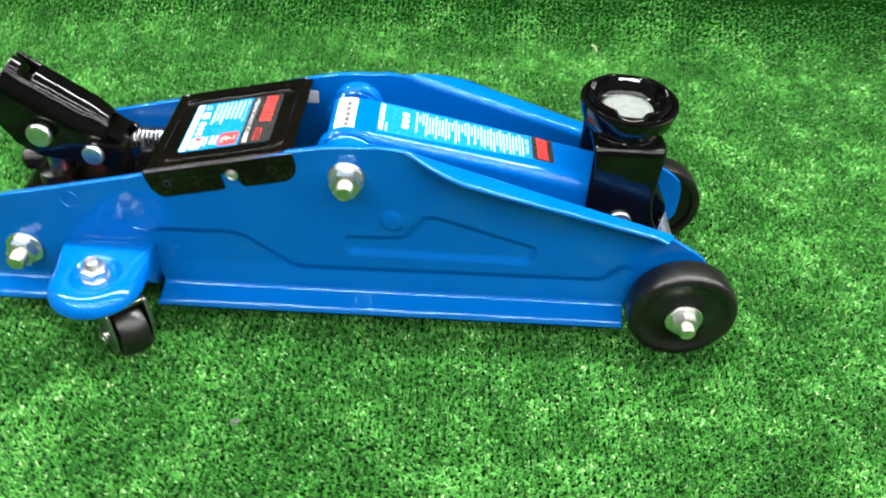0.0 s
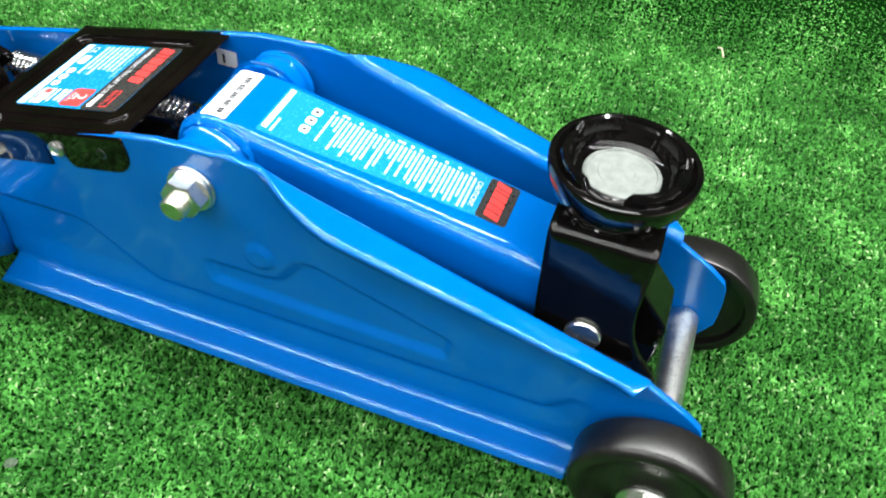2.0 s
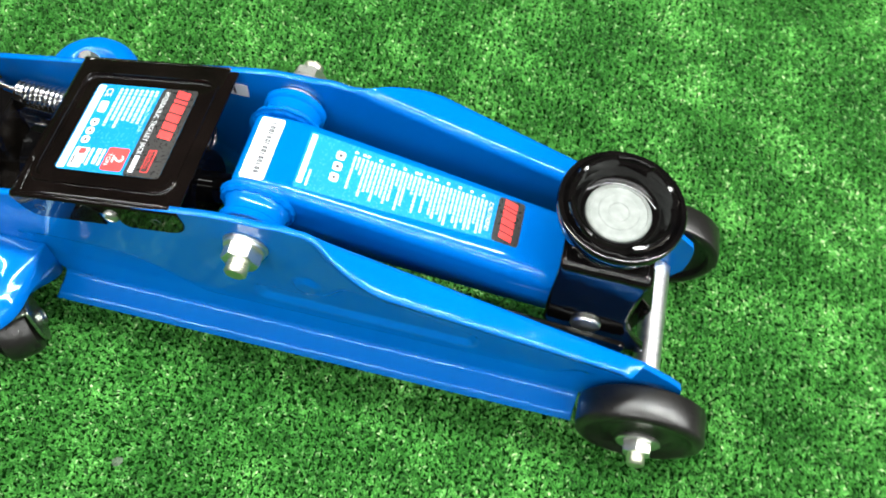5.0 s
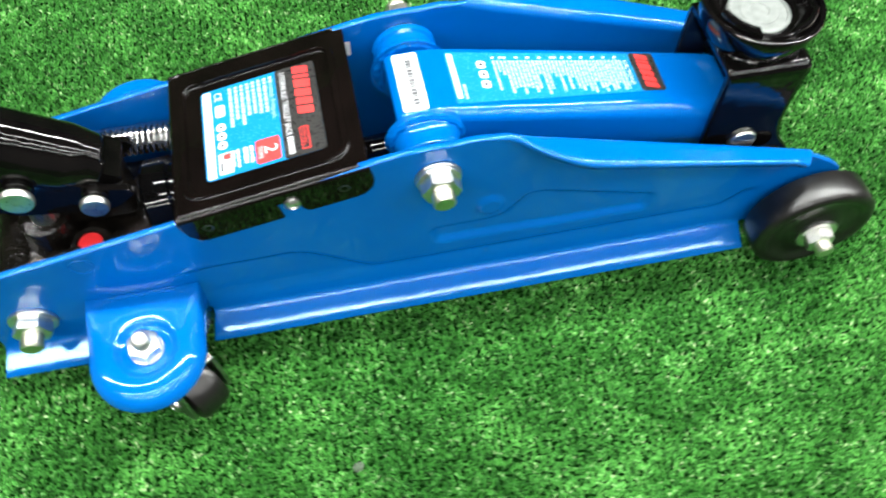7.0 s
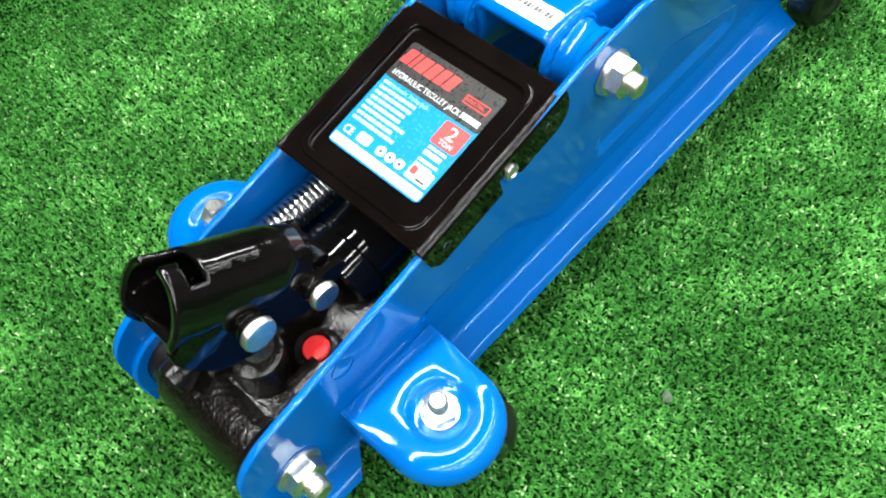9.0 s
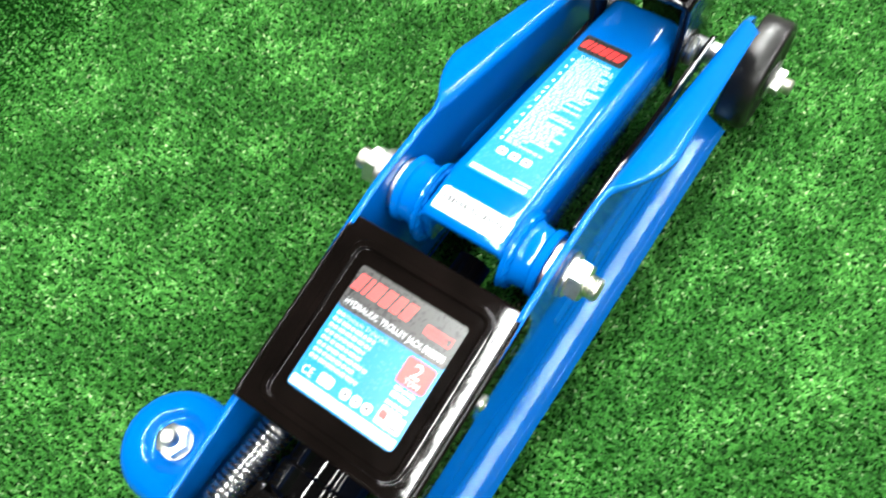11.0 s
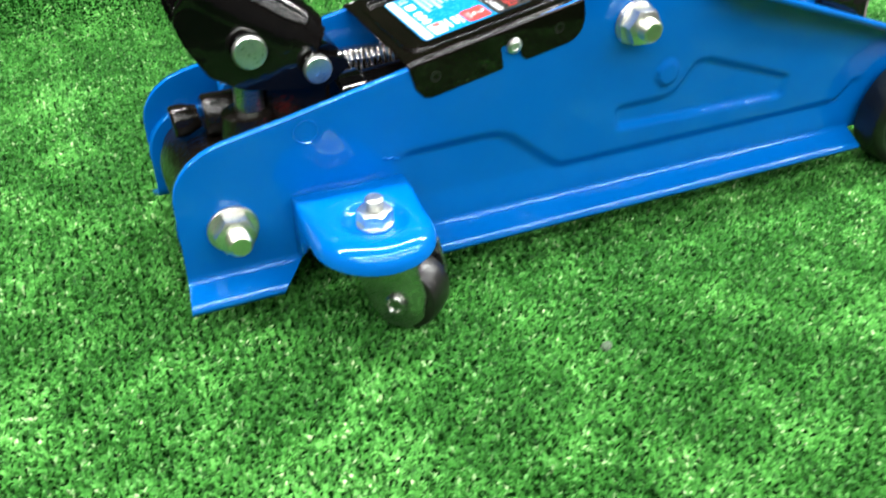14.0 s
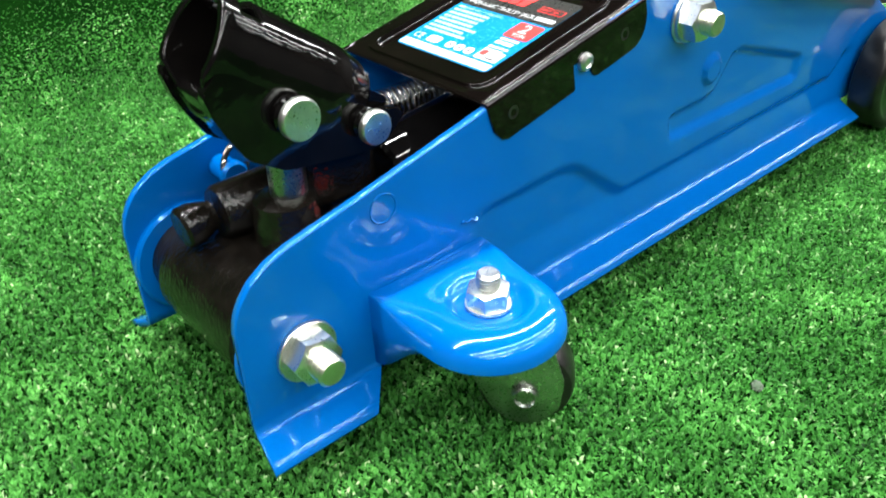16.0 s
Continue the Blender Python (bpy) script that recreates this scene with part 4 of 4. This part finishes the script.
# ---- pump, ram, spring and handle socket ----
def pump():
    m = Matrix.Translation((-0.1872, 0, 0.0400)) @ facing(1)
    body = part("pump_body", lathe([(0, -0.0370), (0.0150, -0.0370), (0.0160, -0.0362), (0.0164, -0.0300), (0.0180, -0.0285), (0.0192, -0.0270), (0.0194, -0.0100), (0.0190, 0.0), (0.0194, 0.0100), (0.0190, 0.0230), (0.0176, 0.0245), (0.0164, 0.0255), (0.0162, 0.0360), (0.0150, 0.0370), (0, 0.0370)], m, 40), CAST, jack, "rough black cast hydraulic pump body")
    for s in (-1, 1):
        part("plate_collar", lathe([(0.0150, 0.0345), (0.0208, 0.0345), (0.0218, 0.0352), (0.0218, PLATE - THICK), (0.0150, PLATE - THICK)], Matrix.Translation((-0.1872, 0, 0.0400)) @ facing(s), 44), BLUE, body, "blue painted collar against the side plate")
    part("base_block", box((0.070, 0.0600, 0.0420), (-0.1520, 0.0, 0.0380), 0.006), CAST, body)
    part("valve_boss", lathe([(0, 0), (0.0085, 0), (0.0095, 0.0015), (0.0098, 0.028), (0, 0.028)], pose(-0.1855, 0.0095, 0.0680, 0, 90, 0), 28), CAST, body)
    knob = [(0, -0.0120), (0.0062, -0.0120), (0.0072, -0.0108), (0.0072, -0.0066), (0.0056, -0.0020), (0.0050, 0.0), (0, 0.0)]
    part("release_knob", lathe(knob, pose(-0.1870, 0.0098, 0.0682, 0, 84, 0), 24), CAST, body, "black release valve knob")
    part("rod_boss", lathe([(0, 0.030), (0.0125, 0.030), (0.0118, 0.0640), (0.0105, 0.0760), (0.0080, 0.0775), (0, 0.0775)], pose(-0.1700, -0.0105, 0), 32), CAST, body)
    part("pump_rod", lathe([(0, 0.0760), (0.0062, 0.0760), (0.0062, 0.1040), (0, 0.1040)], Matrix.Translation((-0.1710, -0.0105, 0)) @ pose(0, 0, 0, 0, 2.0, 0), 28), GALVANISED, body, "bare steel pump rod")
    part("plug_boss", lathe([(0, 0.040), (0.0105, 0.040), (0.0100, 0.0650), (0.0086, 0.0674), (0.0062, 0.0676), (0.0058, 0.0664), (0, 0.0664)], pose(-0.1525, -0.0225, 0), 28), CAST, body)
    part("filler_plug", lathe([(0, 0.0640), (0.0052, 0.0640), (0.0054, 0.0676), (0.0048, 0.0684), (0, 0.0686)], pose(-0.1525, -0.0225, 0), 28), RED, body, "red plastic filler plug")
    part("side_boss", lathe([(0, 0), (0.0070, 0), (0.0075, 0.0015), (0.0075, 0.0140), (0, 0.0140)], pose(-0.1700, -0.030, 0.0640, 0, 90, 0), 24), CAST, body)
    ram = part("ram_cylinder", lathe([(0, 0), (0.0180, 0), (0.0195, 0.0015), (0.0195, 0.0120), (0.0180, 0.0135), (0.0180, 0.0900), (0.0165, 0.0915), (0, 0.0915)], pose(-0.1260, 0, 0.0610, 0, 84, 0), 44), BLACK, jack, "black hydraulic ram cylinder")
    part("ram_rod", lathe([(0, 0.091), (0.0080, 0.091), (0.0080, 0.1240), (0, 0.1240)], pose(-0.1260, 0, 0.0610, 0, 84, 0), 32), BLACK, ram, "black ram rod")


pump()


def springs():
    a, b = Vector((-0.1440, 0.0262, 0.0750)), Vector((-0.0420, 0.0240, 0.0770))
    turns, steps = 38, 14
    axis = (b - a).normalized()
    side = axis.cross(Vector((0, 0, 1))).normalized()
    up = side.cross(axis)
    coil = []
    for k in range(turns * steps + 1):
        ang = 2 * math.pi * k / steps
        coil.append(a + (b - a) * k / (turns * steps) + 0.0064 * (math.cos(ang) * side + math.sin(ang) * up))
    ob = part("return_spring", sweep(coil, 0.00105, 7), SPRING, jack, "bright coiled return spring", 80)
    part("hook_shank", sweep([a, a + Vector((-0.010, 0.001, 0.001)), a + Vector((-0.016, 0.003, 0.001))], 0.0011, 8), SPRING, ob)
    loop = [Vector((-0.1662 + 0.0062 * math.cos(t), 0.0305 + 0.0030 * math.cos(t), 0.0715 + 0.0078 * math.sin(t))) for t in (radians(10 + 12 * k) for k in range(29))]
    part("hook_loop", sweep(loop, 0.0011, 8), SPRING, ob)
    m = Matrix.Translation((-0.1690, 0, 0.0700)) @ facing(-1)
    part("spring_stud", lathe([(0, -PLATE + 0.0010), (0.0046, -PLATE + 0.0010), (0.0046, -0.0290), (0.0052, -0.0285), (0.0052, -0.0262), (0.0042, -0.0252), (0, -0.0250)], m, 24), BLUE, jack, "blue painted spring stud")


springs()


def handle_socket():
    tilt = 35.0
    origin = Vector((-0.1888, -0.0038, 0.1300))
    axis = Vector((math.cos(radians(tilt)), 0, -math.sin(radians(tilt))))
    m = Matrix.Translation(origin) @ pose(0, 0, 0, 0, 90 + tilt, 0)  # z runs down the tube towards the saddle
    rows = []
    r, segs = 0.0168, 56
    for k in range(66):
        along_tube = 0.0009 * k
        h = along_tube
        swell = r + 0.0004 * math.exp(-(h / 0.004) ** 2) - 0.0022 * smooth01((h - 0.044) / 0.018)
        row = []
        for i in range(segs):
            a = 2 * math.pi * i / segs
            top = min(a, 2 * math.pi - a)
            h = along_tube + 0.0105 * smooth01((-0.018 * math.cos(a) - 0.006) / 0.013) * (1 - along_tube / 0.0585)
            slot = top < 0.62 and 0.0064 < h < 0.0128 or (a < 0.50 and h < 0.0066)
            front = top < 0.50 and h > 0.0575
            row.append(None if slot or front else m @ Vector((-1.08 * swell * math.cos(a), 0.88 * swell * math.sin(a), h)))
        rows.append(row)
    sock = part("handle_socket", grid(rows, close=True), DIPPED, jack, "black steel handle socket with slotted tube end", 50)
    thicken(sock, 0.0028, lambda p: p - (origin + (p - origin).dot(axis) * axis))
    for s in (-1, 1):
        cheek = rounded([(-0.1945, 0.1200), (-0.1925, 0.1125), (-0.1895, 0.1060), (-0.1840, 0.0966), (-0.1720, 0.0890), (-0.1480, 0.0858), (-0.1350, 0.0852), (-0.1262, 0.0925), (-0.1265, 0.0960), (-0.1380, 0.0985), (-0.1780, 0.1240), (-0.1870, 0.1270)],
                        [0.003, 0.008, 0.008, 0.008, 0.012, 0.010, 0.008, 0.002, 0.002, 0.006, 0.004, 0.004])
        part("cheek", prism(cheek, -0.0184 if s < 0 else 0.0076, -0.0150 if s < 0 else 0.0108, 0.0006), DIPPED, sock, "", 20)
        for x, z, rad in ((-0.1680, 0.1065, 0.0068), (-0.1412, 0.0952, 0.0059)):
            mm = Matrix.Translation((x, 0, z)) @ facing(s)
            if s > 0:
                part("pin_end", lathe([(0, 0.0070), (rad * 0.8, 0.0070), (rad * 0.8, 0.0114), (rad * 0.6, 0.0120), (0, 0.0120)], mm, 28), DIPPED, sock)
                continue
            part("pin_neck", lathe([(0, 0.0140), (rad * 0.8, 0.0140), (rad * 0.92, 0.0186), (rad * 0.92, 0.0192), (rad * 0.78, 0.0198), (rad * 0.78, 0.0218), (0, 0.0218)], mm, 28), DIPPED, sock)
            part("pin_head", lathe([(0, 0.0217), (rad - 0.0006, 0.0217), (rad, 0.0224), (rad, 0.0242), (rad - 0.0005, 0.0250), (0, 0.0251)], mm, 36), ZINC, sock, "polished zinc pin head")
    web = rounded([(-0.1920, 0.1160), (-0.1890, 0.1075), (-0.1838, 0.0985), (-0.1760, 0.0940), (-0.1745, 0.0965), (-0.1810, 0.1010), (-0.1860, 0.1100), (-0.1885, 0.1180)], 0.002)
    part("web", prism(web, -0.0156, 0.0080, 0.0006), DIPPED, sock, "", 20)
    tongue = prism(rounded([(-0.1450, 0.1085), (-0.1350, 0.1035), (-0.1285, 0.0990), (-0.1300, 0.0955), (-0.1370, 0.0980), (-0.1460, 0.1030)], 0.002), -0.0140, 0.0070, 0.0006)
    part("tongue", tongue, DIPPED, sock, "", 20)
    part("link_block", box((0.030, 0.0210, 0.030), (-0.1470, 0, 0.0800), 0.004), CAST, jack, "black cast link under the socket")


handle_socket()

# paper tab stuck to the inside of the far plate
part("paper_tab", box((0.0100, 0.0006, 0.0080), (-0.0290, PLATE - THICK - 0.0008, 0.1040), 0.0), LABEL_WHITE, jack, "small white paper tab")
part("tab_print", box((0.0011, 0.0004, 0.0046), (-0.0305, PLATE - THICK - 0.0012, 0.1038)), LABEL_INK, jack, "dark printed stroke on the tab")

# ---- neighbouring goods beyond the table edge ----
CARD = surface("pale_card", (0.34, 0.30, 0.265), (0.42, 0.38, 0.34), (0.5, 0.7), scale=30, fine=400, bump=0.1)
carton = thing("carton", "black printed carton standing beyond the turf table edge", "box", pose(0.745, 0.41, -0.173, 0, 0, 8))
part("body", box((0.25, 0.44, 0.145), (0, 0, 0.0), 0.002), CARTON, carton)
top = 0.0728
for k in range(7):
    part("print_bar", box((0.026 + 0.008 * (k % 3), 0.0022, 0.0006), (-0.052, -0.170 + 0.0052 * k, top)), CARD, carton)
part("colour_panel", box((0.090, 0.012, 0.0006), (-0.078, -0.210, top)), ORANGE, carton, "orange printed stripe")
part("colour_panel", box((0.014, 0.022, 0.0006), (-0.100, -0.150, top)), ORANGE, carton, "orange printed panel")
part("white_panel", box((0.018, 0.014, 0.0006), (-0.096, -0.188, top)), CARD, carton, "pale printed panel")
part("wire", sweep([(-0.121 + 0.004 * math.sin(k * 0.45), -0.205 + 0.020 * k, top + 0.003 + 0.002 * math.sin(k * 0.8)) for k in range(19)], 0.0014, 6), LABEL_WHITE, carton, "thin pale grey wire lying along the carton")
tray = thing("slotted_tray", "pale slotted cardboard tray beside the black carton", "tray", pose(0.77, -0.03, -0.173, 0, 0, 5))
part("body", box((0.34, 0.40, 0.145), (0, 0, 0), 0.003), CARD, tray)
# slots drawn as flat black strips in place of shaded openings
for k in range(4):
    for n in range(3):
        part("slot", box((0.034, 0.012, 0.0006), (-0.120 + 0.055 * n, 0.150 - 0.032 * k, 0.0728)), CARTON, tray)
# black patch laid on the tray top as the shade of a gap
part("gap", box((0.050, 0.030, 0.0010), (-0.140, 0.172, 0.0728)), CARTON, tray, "flat dark patch standing in for the shade between the goods")
part("edge_strip", box((0.070, 0.012, 0.006), (-0.132, 0.148, 0.0755), 0.001), ORANGE, tray, "orange-red strip along the rim")
board = thing("shelf_board", "pale wooden shelf board beside the turf table", "shelf", pose(0.80, 0.05, -0.26))
part("board", box((0.66, 1.6, 0.03), (0, 0, 0), 0.003), WOOD, board)
for x in (-0.28, 0.28):
    for y in (-0.7, 0.7):
        part("leg", box((0.05, 0.05, -FLOOR - 0.275), (x, y, -(-FLOOR - 0.275) / 2 - 0.015), 0.003), WOOD, board)
# a loose beige fibre caught on the turf
sticker = thing("stray_strand", "small curled beige fibre lying on the turf", "fibre")
part("strand", sweep([(0.184, 0.294, 0.0112), (0.186, 0.293, 0.0124), (0.188, 0.290, 0.0106), (0.189, 0.288, 0.0085)], 0.0006, 6), WOOD, sticker)
crumb = thing("crumb", "small pale grey crumb lying on the turf", "debris", pose(-0.053, -0.125, -0.0008, 0, 0, 30))
bm = bmesh.new()
bmesh.ops.create_icosphere(bm, subdivisions=3, radius=0.0020)
rng = random.Random(12)
for v in bm.verts:
    v.co *= 0.8 + 0.4 * rng.random()
    v.co.x *= 1.35
    v.co.z *= 0.55
part("lump", bm, surface("grey_lint", (0.025, 0.055, 0.022), (0.07, 0.095, 0.06), (0.7, 0.9), scale=400, fine=1500, bump=0.5), crumb)
